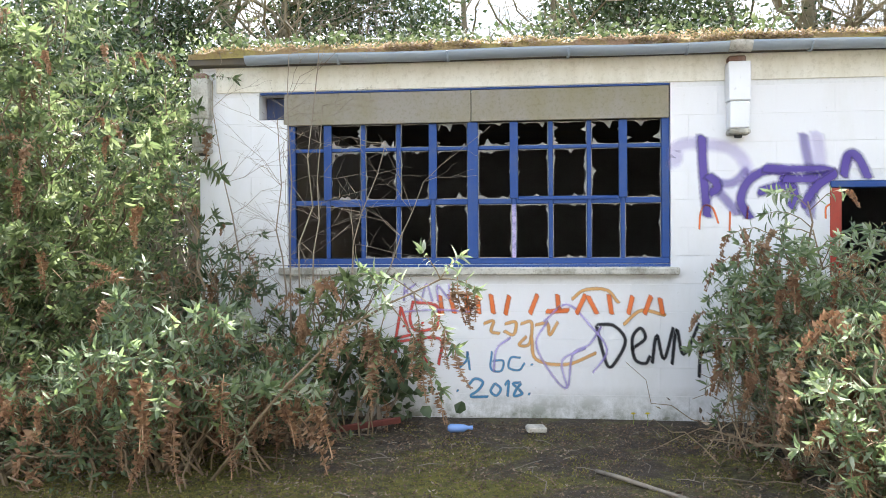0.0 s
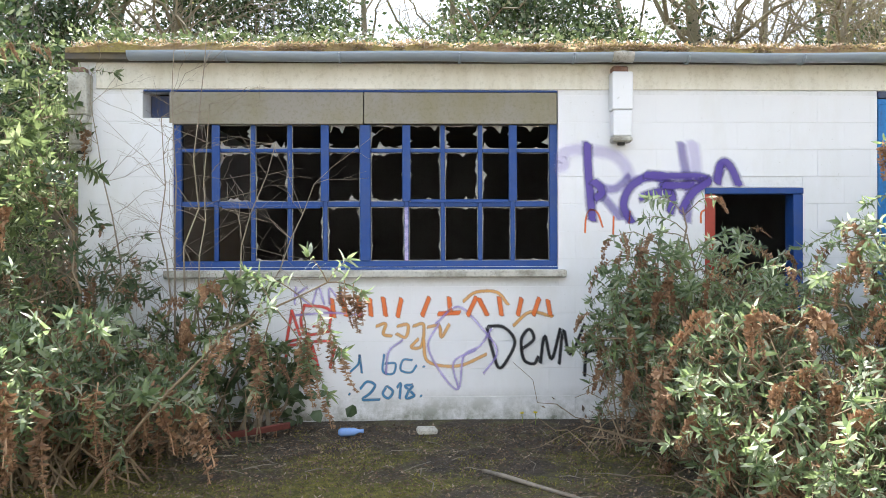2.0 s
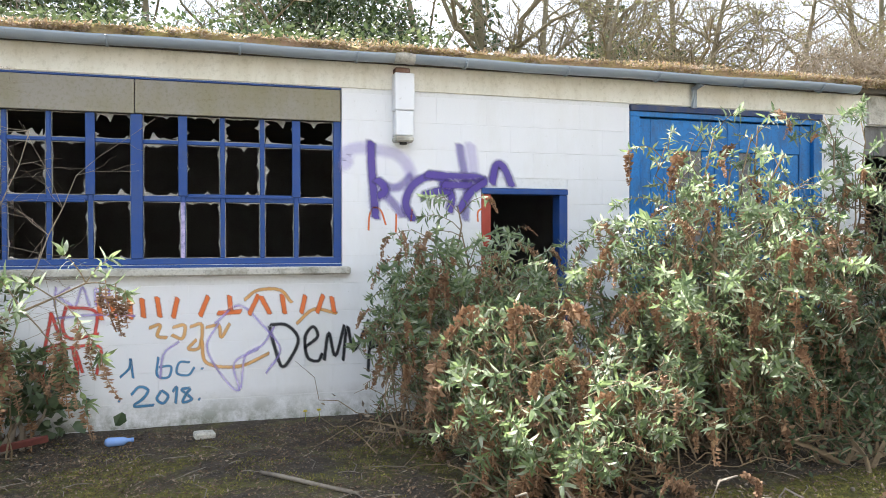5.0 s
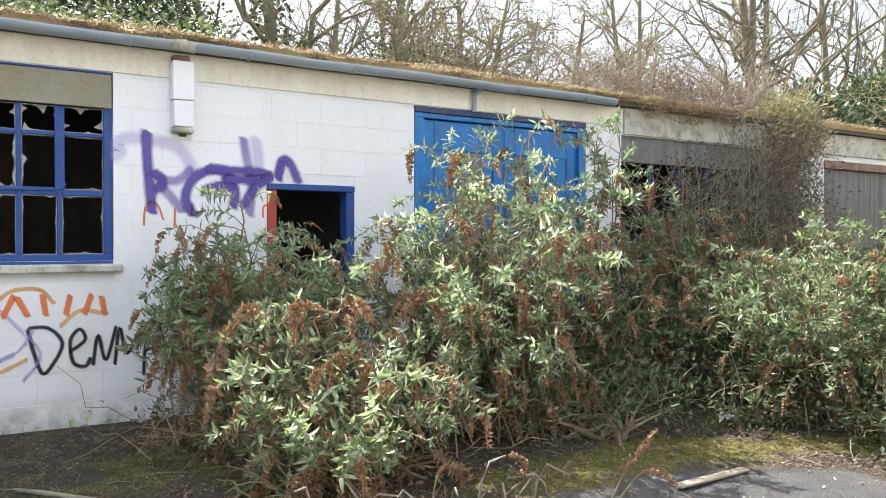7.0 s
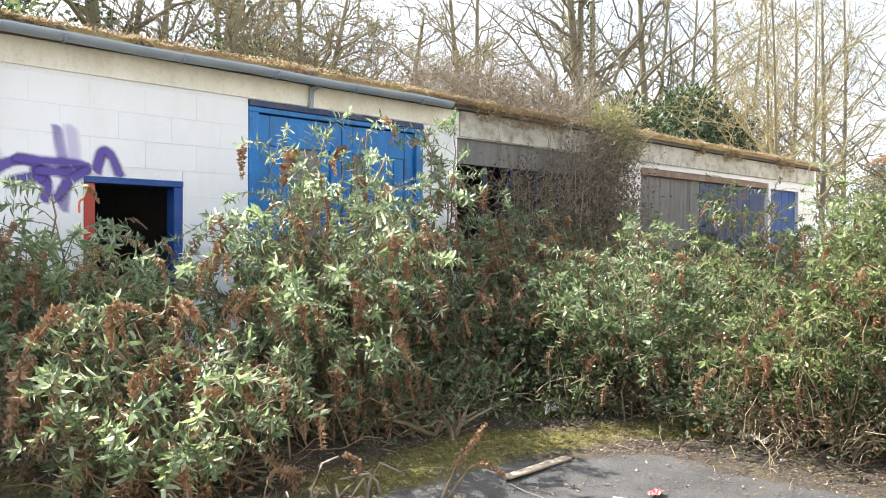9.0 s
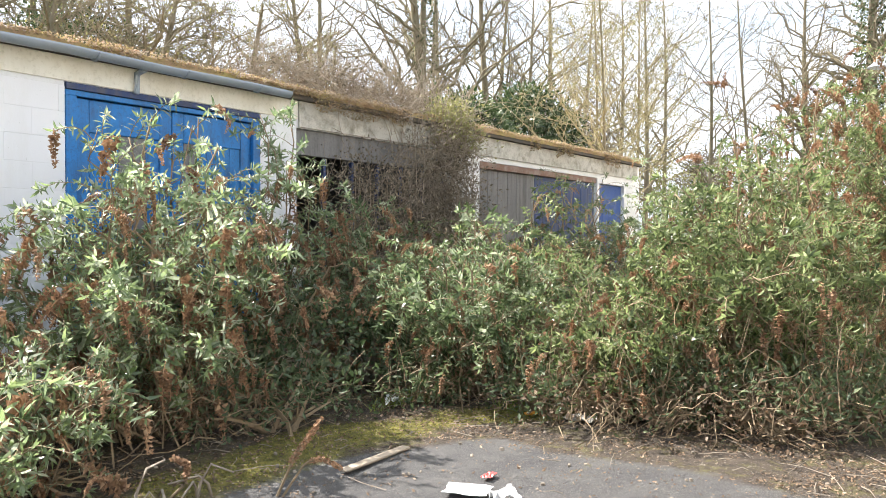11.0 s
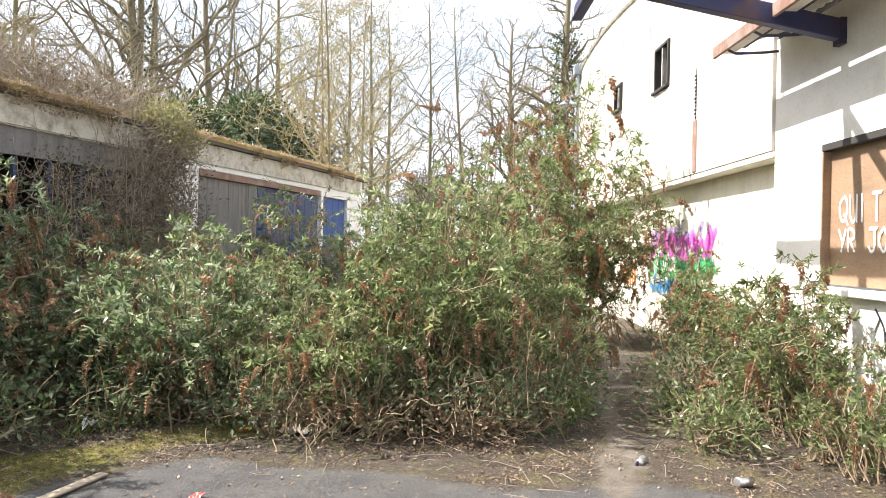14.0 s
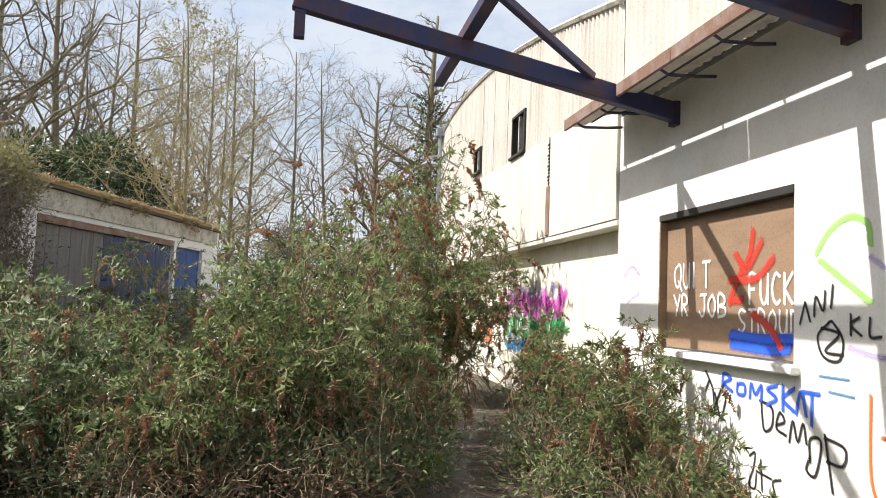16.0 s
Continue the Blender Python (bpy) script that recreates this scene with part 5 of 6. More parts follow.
leaf_mass("yew", "dark evergreen yew behind the thorn trees", "shrub", (10.0, 9.6), (2.8, 1.5), 6.4, 20000, 150, L_EVER, (0.1, 0.045), group="evergreen shrubs", tangle=500)
leaf_mass("yew", "dark evergreen yew beyond the garage's end", "shrub", (-6.6, 7.2), (1.9, 1.4), 8.0, 16000, 151, L_EVER, (0.11, 0.05), group="evergreen shrubs", tangle=300)
leaf_mass("hazel", "green leafing shrub behind the garage's end", "shrub", (-4.4, 4.6), (1.5, 1.2), 4.6, 6000, 149, L_GREEN, (0.08, 0.04))
leaf_mass("laurel", "glossy evergreen laurel behind the garage roof", "shrub", (19.2, 6.0), (3.1, 1.2), 5.6, 17000, 45, L_EVER, (0.16, 0.075), group="evergreen shrubs")
leaf_mass("laurel", "glossy evergreen laurel behind the garage roof", "shrub", (26.0, 7.3), (3.4, 1.5), 7.2, 12000, 46, L_EVER, (0.2, 0.09), group="evergreen shrubs")
leaf_mass("holly", "dark evergreen holly standing behind the roof", "shrub", (2.6, 9.0), (2.6, 1.5), 7.2, 26000, 47, L_EVER, (0.1, 0.065), group="evergreen shrubs")
leaf_mass("holly", "dark evergreen holly standing behind the roof", "shrub", (-3.0, 9.5), (2.4, 1.5), 8.0, 26000, 48, L_EVER, (0.1, 0.065), group="evergreen shrubs")
leaf_mass("bramble_bank", "grey-brown leafless bramble bank behind the garages", "thicket", (12.5, 8.0), (3.0, 1.5), 5.0, 5000, 49, L_VINE, (0.06, 0.03), tangle=900)

# trees behind the garages
TREES = [(-6.4, 8.0, 10, 0.22), (-5.4, 9.0, 10.5, 0.24), (-4.5, 8.5, 10, 0.2), (-9.5, 7.5, 10, 0.2), (-0.4, 11, 10, 0.14), (0.9, 11.5, 10, 0.16), (1.9, 11, 10.5, 0.18), (5.6, 10.0, 10, 0.13), (6.7, 10.4, 11, 0.28), (7.8, 10.6, 10, 0.16),
         (8.9, 11, 10.5, 0.28), (10.6, 12, 10, 0.16), (13, 13, 11, 0.2), (26.0, 13, 16, 0.28), (27.4, 13.2, 17, 0.32), (32, 13, 17, 0.26), (31, 15.5, 17, 0.16), (36, 15, 17, 0.2), (41, 14, 18, 0.26), (46, 12, 17, 0.2),
         (21, 14, 14, 0.16), (23.5, 16, 15, 0.18), (34, 17, 17, 0.2), (33.5, 11.5, 15, 0.14), (37, 10.5, 15, 0.15), (43, 8, 15, 0.16), (34.5, 3.3, 13, 0.12), (33.5, 6.0, 14, 0.14), (37, 2.2, 13, 0.12)]
for i, (x, y, h, rd) in enumerate(TREES):
    tree((x, y), h, rd, 100 + i, "tall bare tree with lichen-grey bark behind the garages", lean=(((i * 37) % 7 - 3) * 0.5, 0.2), branches=26, twig=7, start=0.16, ivy=1600 if i in (2, 5, 8, 10, 13) else 0, buds=450, reach=0.4, rise=0.8)
for i, (x, y, h) in enumerate(((7.2, 7.6, 6.6), (9.0, 6.8, 6.6), (10.8, 6.5, 6.4), (12.6, 6.8, 6.0))):
    tree((x, y), h, 0.17, 140 + i, "spreading bare thorn tree over the garage roof", lean=(0.9, -0.4), branches=54, twig=11, start=0.12, buds=2600, reach=0.6, rise=0.35)
for i, (x, y) in enumerate(((18.2, 0.9), (18.9, 1.7), (19.4, 1.0))):
    tree((x, y), 8.5, 0.06, 150 + i, "slender sallow breaking into yellow-green leaf", lean=((i - 1) * 1.1, 0.1), branches=34, twig=7, start=0.25, buds=1800, bud_mat=L_BUD, reach=0.3, rise=1.0)
tree((42, 0.8), 14, 0.26, 160, "bare spreading lime tree beyond the hall", branches=44, twig=11, start=0.18, buds=900, reach=0.42, rise=0.8)
tree((40, -2.4), 17, 0.4, 161, "ivy-clad tree beyond the hall", branches=40, twig=9, start=0.3, ivy=6500, reach=0.26, rise=0.7)
for i in range(10):
    r_ = random.Random(i)
    leaf_mass("far_thicket", "far grey-brown winter thicket", "thicket", (25.5 + i * 3.9, 7.0 - i * 0.5 + r_.random() * 3), (3.0, 1.6), 5.0 + r_.random() * 2.0, 4200, 60 + i, L_VINE if i % 3 else L_BUD, (0.12, 0.05), group="far thickets")
for i in range(6):
    leaf_mass("far_hedge", "distant green hedge beside the garages", "hedge", (-16 + i * 2.4, 9 + (i % 2) * 2), (2.2, 1.5), 3.4, 2600, 80 + i, L_DARKSHADE if i % 2 else L_GREEN, (0.14, 0.08), group="far hedges")

# ---- moss, litter and loose things ----


def scatter(name, label, category, material, count, seed, place, ln, wd, flat=0.35, up=0.0):
    r = np.random.default_rng(seed)
    A, D = [], []
    while len(A) < count:
        p = place(r)
        if p is not None:
            A.append(p)
            a = r.random() * 6.28
            D.append((math.cos(a), math.sin(a), flat * r.normal() + up))
    s = Shape()
    k = ln * (0.5 + r.random(len(A)))
    sd = np.stack([-np.array(D)[:, 1], np.array(D)[:, 0], r.normal(0, flat, len(A))], 1)
    s.leaves(A, D, sd, k, k * wd, 0.2, 0.1, simple=True)
    return tagged(part(name, s, material, kind="stuff"), label, category)


def on_roof(r):
    x, y = XL + (XR - XL) * r.random(), -0.13 + 2.2 * r.random() ** 2
    return (x, y, TOP + 0.09 + 0.05 * r.random() + max(0, 0.05 * hum(x, y, 2.0)) + (0.12 * y if y > 0 else 0))


roof_moss = Shape()
mx = list(np.arange(XL - 0.05, XR + 0.05, 0.06))
my = [-0.115, -0.11, -0.05, 0.05, 0.2, 0.4, 0.7, 1.1, 1.6, 2.2, 3.0, 4.2, 5.8]
roof_moss.add([(x, y + 0.02 * hum(x, y, 6), TOP + 0.05 + (0 if j == 0 else 0.05 + 0.05 * abs(hum(x, y, 1.7)) + 0.035 * hum(x, y, 7.0) + 0.12 * min(y + 0.15, 2.0))) for x in mx for j, y in enumerate(my)], [])
k = len(my)
roof_moss.f = [(i * k + j, (i + 1) * k + j, (i + 1) * k + j + 1, i * k + j + 1) for i in range(len(mx) - 1) for j in range(k - 1)]


def moss_build(nt, b, out):
    col = mix(nt, ramp(nt, tex(nt, 2.2, 6, 0.7), [(0.38, 0.0), (0.6, 1.0)]), (0.44, 0.36, 0.12), (0.42, 0.26, 0.16))
    col = mix(nt, ramp(nt, tex(nt, 26, 6, 0.8), [(0.45, 0.0), (0.68, 0.7)]), col, (0.2, 0.14, 0.08))
    nt.links.new(col, b.inputs["Base Color"])
    b.inputs["Roughness"].default_value = 1.0
    bump(nt, b, tex(nt, 60, 8, 0.8), 1.0, 0.03)


tagged(part("roof_moss_bed", roof_moss, mat("moss_bed", moss_build), kind="stuff", smooth=True), "thick yellow and rust-red moss covering the roof", "moss")
scatter("roof_moss_tufts", "yellow and russet moss tufts and dead leaves along the eaves", "moss", L_ROOFMOSS, 52000, 51, on_roof, 0.026, 0.5, 0.6, 0.3)


def on_edge(r):
    x = XL + (XR - XL) * r.random()
    hang = 0.22 if x > 7.0 else 0.08
    return None if hum(x, 0, 1.4, 4) + 0.5 * hum(x, 0, 5.0, 2) < 0.0 else (x, -0.12 - 0.05 * r.random(), TOP + 0.13 - hang * (1 + 0.5 * hum(x, 0, 2.5, 1)) * r.random())


scatter("roof_moss_fringe", "shaggy russet moss hanging over the roof's edge", "moss", L_ROOFMOSS, 11000, 56, on_edge, 0.032, 0.4, 0.6, -0.4)


def ivy_on_roof(r):
    x, y = -2.4 + 5.0 * r.random() ** 1.3, 0.3 + 2.2 * r.random()
    return (x, y, TOP + 0.2 + 0.13 * y + 0.16 * r.random() * (1 + hum(x, y, 1.5, 6)))


scatter("roof_ivy", "low green ivy creeping over the roof's end", "ivy", L_DARKSHADE, 5000, 57, ivy_on_roof, 0.05, 0.7, 0.6, 0.4)


def litter(r):
    x, y = -5 + 16 * r.random(), -8.2 + 8.0 * r.random()
    if asphalt_at(x, y) > 0.5 and r.random() < 0.82 or path_off(x, y) < 0.22 and r.random() < 0.5:
        return None
    if r.random() > (0.8 if y > -3.2 and x < 3.5 else 0.5) + 0.9 * hum(x, y, 1.6, 8) + 0.5 * hum(x, y, 5.0, 3):
        return None
    return (x, y, ground_z(x, y) + 0.008)


scatter("leaf_litter", "brown dead leaves scattered over the yard", "leaf litter", L_BROWN, 120000, 52, litter, 0.022, 0.5, 0.4)


def mossy(r):
    x, y = -4 + 12 * r.random(), -5.5 + 5.2 * r.random()
    front = -3.6 < y < -0.3 and x < 2.6 and hum(x, y, 2.3, 5) + 0.6 * hum(x, y, 6.0, 2) > 0.25
    return (x, y, ground_z(x, y)) if moss_at(x, y) > 0.45 or front else None


scatter("moss_tufts", "yellow-green moss tufts on the old asphalt", "moss", L_MOSS, 50000, 53, mossy, 0.014, 0.5, 0.6, 0.6)


def grassy(r):
    cx, cy, w = ((5.75, -2.5, 0.18), (7.7, -5.85, 0.28), (-5.2, -0.6, 0.9), (8.2, -6.85, 0.3), (6.3, -3.35, 0.2))[r.integers(5)]
    x, y = cx + r.normal() * w, cy + r.normal() * w * 0.3
    return (x, min(y, -0.03), ground_z(x, y))


scatter("grass", "tufts of fresh grass", "grass", L_GRASS, 4500, 54, grassy, 0.09, 0.08, 0.5, 1.2)
tw = Shape()
r = np.random.default_rng(55)
for i in range(980):
    x, y = (-4.5 + 14 * r.random(), -7.8 + 7.3 * r.random()) if i < 950 else (5.3 + 2.6 * r.random(), -7.6 + 2.6 * r.random())
    if asphalt_at(x, y) > 0.5 and r.random() < 0.8:
        continue
    a, l = r.random() * 6.28, 0.08 + 0.3 * r.random() ** 2
    z = ground_z(x, y) + 0.01
    tw.tube([(x, y, z), (x + math.cos(a) * l / 2 + 0.02 * r.normal(), y + math.sin(a) * l / 2, z + 0.015), (x + math.cos(a) * l, y + math.sin(a) * l, z + 0.01)], [0.003, 0.0025, 0.0015], 4)
tagged(part("fallen_twigs", tw, M_STICK, kind="stuff"), "fallen dead twigs on the ground", "twigs")
st = Shape()
for i in range(900):
    x, y = 1.5 + 7.5 * r.random(), -7.6 + 5.5 * r.random()
    s_ = 0.004 + 0.012 * r.random() ** 3
    m = Matrix.Translation((x, y, ground_z(x, y) + s_ * 0.3)) @ Euler(tuple(r.random(3) * 6)).to_matrix().to_4x4()
    st.box(-s_, -s_ * 0.8, -s_ * 0.6, s_, s_ * 0.8, s_ * 0.6, s_ * 0.3, m)
tagged(part("gravel", st, M_STICK, kind="stuff"), "loose grey gravel chips on the asphalt", "gravel")

pl = part("weathered_plank", Shape().box(-0.32, -0.035, 0.0, 0.32, 0.035, 0.016, 0.005), M_TWIG)
pl.matrix_world = pose(4.25, -3.38, 0.008, 0, 1, 3)
tagged(pl, "weathered grey plank lying on the asphalt", "plank")
br = part("pale_brick", Shape().box(-0.075, -0.045, 0, 0.075, 0.045, 0.05, 0.012), M_CONC)
br.matrix_world = pose(0.37, -0.5, 0.01, 4, 3, 14)
tagged(br, "pale broken brick on the ground by the wall", "brick")
bo = thing("plastic_bottle", "crushed blue plastic bottle on the ground", "bottle", at=(-0.2, -0.55, 0.04))
M_BOTTLE = worn("blue_plastic", (0.2, 0.35, 0.7), (0.5, 0.6, 0.8), 0.25, 0.6)
part("body", Shape().tube([(-0.09, 0, 0), (-0.07, 0.0, 0), (0.03, 0.01, 0), (0.06, 0.012, 0.004), (0.08, 0.013, 0.004)], [0.02, 0.033, 0.03, 0.014, 0.014], 10), M_BOTTLE, bo, smooth=True)
part("cap", Shape().tube([(0.08, 0.013, 0.004), (0.098, 0.014, 0.004)], 0.016, 10), M_BOTTLE, bo)
sk = part("fallen_branch", Shape().tube([(0, 0, 0.02), (0.12, -0.16, 0.03), (0.3, -0.34, 0.02), (0.5, -0.6, 0.03)], [0.011, 0.014, 0.013, 0.009], 7), M_STICK, smooth=True)
sk.location = (0.72, -1.5, 0.0)
tagged(sk, "pale fallen branch on the mossy ground", "branch")
rb = thing("timber_offcut", "dark red painted timber offcut at the bush's foot", "timber", at=(-0.95, -0.55, 0.05))
part("board", Shape().box(-0.3, -0.06, 0, 0.3, -0.04, 0.05, 0.004, Euler((0.3, -0.12, 0.2)).to_matrix().to_4x4()), worn("dull_red_wood", (0.16, 0.045, 0.035), (0.07, 0.03, 0.02), 0.8, 0.6), rb)
M_PAPER = worn("white_paper", (0.8, 0.8, 0.8), (0.55, 0.55, 0.52), 0.8, 0.4)


def crumple(name, at, w, h, seed, label, cat, material=None, amp=0.02):
    r = np.random.default_rng(seed)
    n = 7
    s = Shape()
    up, lo = [], []
    for i in range(n):
        for j in range(n):
            x, y = (i / (n - 1) - 0.5) * w, (j / (n - 1) - 0.5) * h
            z = amp * r.random() + 0.004
            up.append((x + r.normal() * w * 0.02, y + r.normal() * h * 0.02, z))
    lo = [(x, y, z - 0.002) for x, y, z in up]
    fs = [(i * n + j, (i + 1) * n + j, (i + 1) * n + j + 1, i * n + j + 1) for i in range(n - 1) for j in range(n - 1)]
    s.add(up + lo, fs + [tuple(q + n * n for q in f[::-1]) for f in fs])
    ob = part(name, s, material or M_PAPER)
    ob.matrix_world = pose(at[0], at[1], at[2] if len(at) > 2 else 0.015, 0, 0, seed * 37)
    return tagged(ob, label, cat)


crumple("paper_sheet", (4.08, -4.17), 0.24, 0.17, 3, "white sheet of paper on the asphalt", "paper", amp=0.008)
crumple("crumpled_paper", (4.07, -4.41), 0.14, 0.12, 4, "crumpled white paper on the asphalt", "paper", amp=0.06)
crumple("red_wrapper", (4.35, -4.14), 0.1, 0.06, 5, "small red wrapper on the asphalt", "wrapper", worn("red_foil", (0.5, 0.08, 0.07), (0.6, 0.4, 0.4), 0.4, 0.4), 0.015)
crumple("white_rag", (5.5, -2.5), 0.22, 0.12, 6, "dirty white plastic rag under the bush", "rag", amp=0.08)
crumple("pale_rag", (5.85, -4.0), 0.26, 0.1, 7, "grey cloth rag at the bush's edge", "rag", M_CONC, 0.05)
for i, p in enumerate(((7.4, -6.85), (5.85, -6.5), (7.3, -7.0), (5.6, -7.1))):
    c = thing("drink_can", "crushed silver drink can beside the path", "can", "crushed cans", at=(p[0], p[1], 0.035))
    c.rotation_euler = (1.5, 0.2, i * 1.3)
    part("body", Shape().tube([(0, 0, -0.055), (0.004, 0, -0.05), (0.01, 0.004, 0.0), (0.0, 0, 0.05), (0, 0, 0.055)], [0.025, 0.032, 0.024, 0.032, 0.027], 10), worn("silver_can", (0.6, 0.6, 0.62), (0.3, 0.3, 0.35), 0.3, 0.5, metal=0.8), c, smooth=True)
crumple("orange_peel", (5.8, -3.62), 0.09, 0.07, 9, "orange scrap on the moss", "scrap", worn("orange_scrap", (0.7, 0.3, 0.03), (0.5, 0.2, 0.03), 0.6, 0.3), 0.03)
for x, y in ((1.13, -0.2), (1.24, -0.19)):
    f = thing("dandelion", "yellow dandelion flower by the wall", "flower", "dandelions", at=(x, y, 0.0))
    part("stalk", Shape().tube([(0, 0, 0), (0.005, 0, 0.05), (0, 0, 0.09)], 0.003, 5), L_GRASS, f)
    q = Shape()
    a = np.linspace(0, 6.28, 26)
    q.leaves(np.tile([[0, 0, 0.09]], (26, 1)), np.stack([np.cos(a), np.sin(a), 0.2 + 0.5 * (np.arange(26) % 3) / 2], 1), np.stack([-np.sin(a), np.cos(a), 0 * a], 1), 0.025, 0.008, 0.1, 0.1, True)
    part("flower_head", q, worn("dandelion_yellow", (0.75, 0.6, 0.02), (0.6, 0.4, 0.02), 0.7, 0.3), f)
# bare sapling before the window
r = np.random.default_rng(77)
sap = thing("bare_sapling", "leafless sapling with thin twigs before the window", "sapling", at=(-1.55, -0.45, 0))
q, q2 = Shape(), Shape()
for i, (dx, h) in enumerate(((0.0, 2.9), (0.12, 3.15), (-0.1, 2.4), (-0.45, 2.5), (0.3, 2.5), (-0.65, 2.0), (0.5, 2.2), (0.75, 1.9))):
    pts = curve_pts((dx * 0.3, 0, -0.05), (dx * 1.3 + r.normal() * 0.08, -0.05, h), 10, 0.0, 0.03, r)
    part("stem", Shape().tube(pts, np.linspace(0.011, 0.003, 10), 5), M_TWIG, sap)
    for j in range(18):
        p = pts[2 + j % 8]
        a = r.normal(0, 1, 3) * np.array([1.3, 0.35, 0.5]) + np.array([0, 0, 0.5])
        e = curve_pts(p, p + unit(a) * (0.25 + 0.5 * r.random()), 5, 0.05, 0.1, r)
        q2.tube(e, np.linspace(0.0024, 0.001, 5), 3, False)
        for m in range(3):
            a2 = a + r.normal(0, 0.8, 3)
            q2.tube(curve_pts(e[1 + m], e[1 + m] + unit(a2) * 0.2, 4, 0.02, 0.1, r), [0.0014, 0.0012, 0.001, 0.0007], 3, False)
part("twigwork", q2, M_TWIG, sap, kind="stuff")

# ---- graffiti ----


def smooth_line(pts, per=6):
    pts = [np.array(p, float) for p in pts]
    if len(pts) < 3:
        return np.array([pts[0] + (pts[-1] - pts[0]) * t for t in np.linspace(0, 1, per + 1)])
    P = [2 * pts[0] - pts[1]] + pts + [2 * pts[-1] - pts[-2]]
    out = []
    for i in range(1, len(P) - 2):
        for t in np.linspace(0, 1, per, endpoint=False):
            a, b, c, d = P[i - 1], P[i], P[i + 1], P[i + 2]
            out.append(0.5 * (2 * b + (c - a) * t + (2 * a - 5 * b + 4 * c - d) * t * t + (3 * b - a - 3 * c + d) * t ** 3))
    return np.array(out + [pts[-1]])


def strokes(name, label, lines, width, material, m=None, lift=0.006):
    """Sprayed strokes lying on a wall; lines are in the wall's own metres, across and up."""
    s, edge = Shape(), []
    for k, line in enumerate(lines):
        p = smooth_line(line)
        d = np.gradient(p, axis=0)
        d /= np.linalg.norm(d, axis=1)[:, None] + 1e-9
        n = np.stack([-d[:, 1], d[:, 0]], 1)
        p = np.concatenate([[p[0] - d[0] * width * 0.5], p, [p[-1] + d[-1] * width * 0.5]])
        n = np.concatenate([n[:1], n, n[-1:]])
        y = -lift - 0.0004 * k
        vs, fs = [], []
        for i, (a, b) in enumerate(zip(p, n)):
            for j, o in enumerate((-0.65, 0, 0.65)):
                vs.append((a[0] + b[0] * o * width, y, a[1] + b[1] * o * width))
                edge.append(1.0 if j == 1 and 0 < i < len(p) - 1 else 0.0)
            if i:
                q = 3 * i
                fs += [(q - 3, q - 2, q + 1, q), (q - 2, q - 1, q + 2, q + 1)]
        s.add(vs, fs)
    ob = part(name, s, material)
    a = ob.data.attributes.new("edge", "FLOAT", "POINT")
    a.data.foreach_set("value", edge)
    if m is not None:
        ob.matrix_world = m
    return tagged(ob, label, "graffiti", kind="structure")


P_PURPLE, P_LILAC = paint("purple_spray", (0.10, 0.06, 0.33), 0.85), paint("lilac_spray", (0.42, 0.32, 0.72), 0.4)
P_THINPURPLE, P_PALELILAC = paint("thin_purple_spray", (0.16, 0.11, 0.42), 0.55), paint("pale_lilac_spray", (0.42, 0.34, 0.72), 0.3)
P_ORANGE, P_YELLOW = paint("orange_spray", (0.75, 0.16, 0.02), 0.9), paint("amber_spray", (0.72, 0.36, 0.08), 0.7)
P_BLACK, P_RED = paint("black_spray", (0.012, 0.012, 0.015), 0.95), paint("red_spray", (0.62, 0.05, 0.03), 0.8)
P_TEAL, P_WHITE = paint("teal_spray", (0.04, 0.22, 0.42), 0.8), paint("white_brush", (0.85, 0.85, 0.83), 0.95)
P_BLUE, P_PINK = paint("blue_spray", (0.02, 0.12, 0.72), 0.92), paint("pink_spray", (0.75, 0.14, 0.6), 0.6)
P_GREEN, P_LIME = paint("green_spray", (0.08, 0.5, 0.18), 0.8), paint("lime_spray", (0.35, 0.72, 0.15), 0.7)


def px(s, x0, z0, k):
    """Strokes written as 'x,y x,y; ...' in steps of k metres, y down from z0."""
    return [[(x0 + float(p.split(",")[0]) * k, z0 - float(p.split(",")[1]) * k) for p in l.split()] for l in s.split(";")]


K0 = 0.00457
strokes("purple_tag", "large purple sprayed tag on the white block wall", px("3,24 4,66 8,118 11,157; 15,91 25,99 28,112 19,118; 154,111 143,89 114,81 81,100 68,133 81,161; 140,96 157,119 153,144; 101,118 131,109 149,112; 110,78 154,81 204,82 219,89 193,96 143,97; 224,90 193,112 173,142; 239,90 244,62 254,55 266,68 277,94", 1.69, 2.37, K0), 0.085, P_PURPLE)
strokes("purple_tag", "thinner purple sprayed strokes of the large tag", px("28,114 45,134 62,155; 28,101 53,103 77,84; 173,23 178,55 184,87 187,118 184,159; 237,86 248,62", 1.69, 2.37, K0), 0.08, P_THINPURPLE, lift=0.0055)
strokes("lilac_loops", "faded lilac sprayed loop beside the purple tag", px("-50,65 -40,58 -44,42 -21,33 8,35 43,40 68,57 81,84; 195,23 199,54 201,80", 1.69, 2.37, K0), 0.11, P_PALELILAC, lift=0.005)
strokes("orange_drips", "thin orange sprayed arches under the purple tag", px("-2,182 0,155 8,141 21,147 30,172; 49,186 50,153; 78,165 80,144; 209,165 210,146 224,139", 1.69, 2.37, K0), 0.016, P_ORANGE)
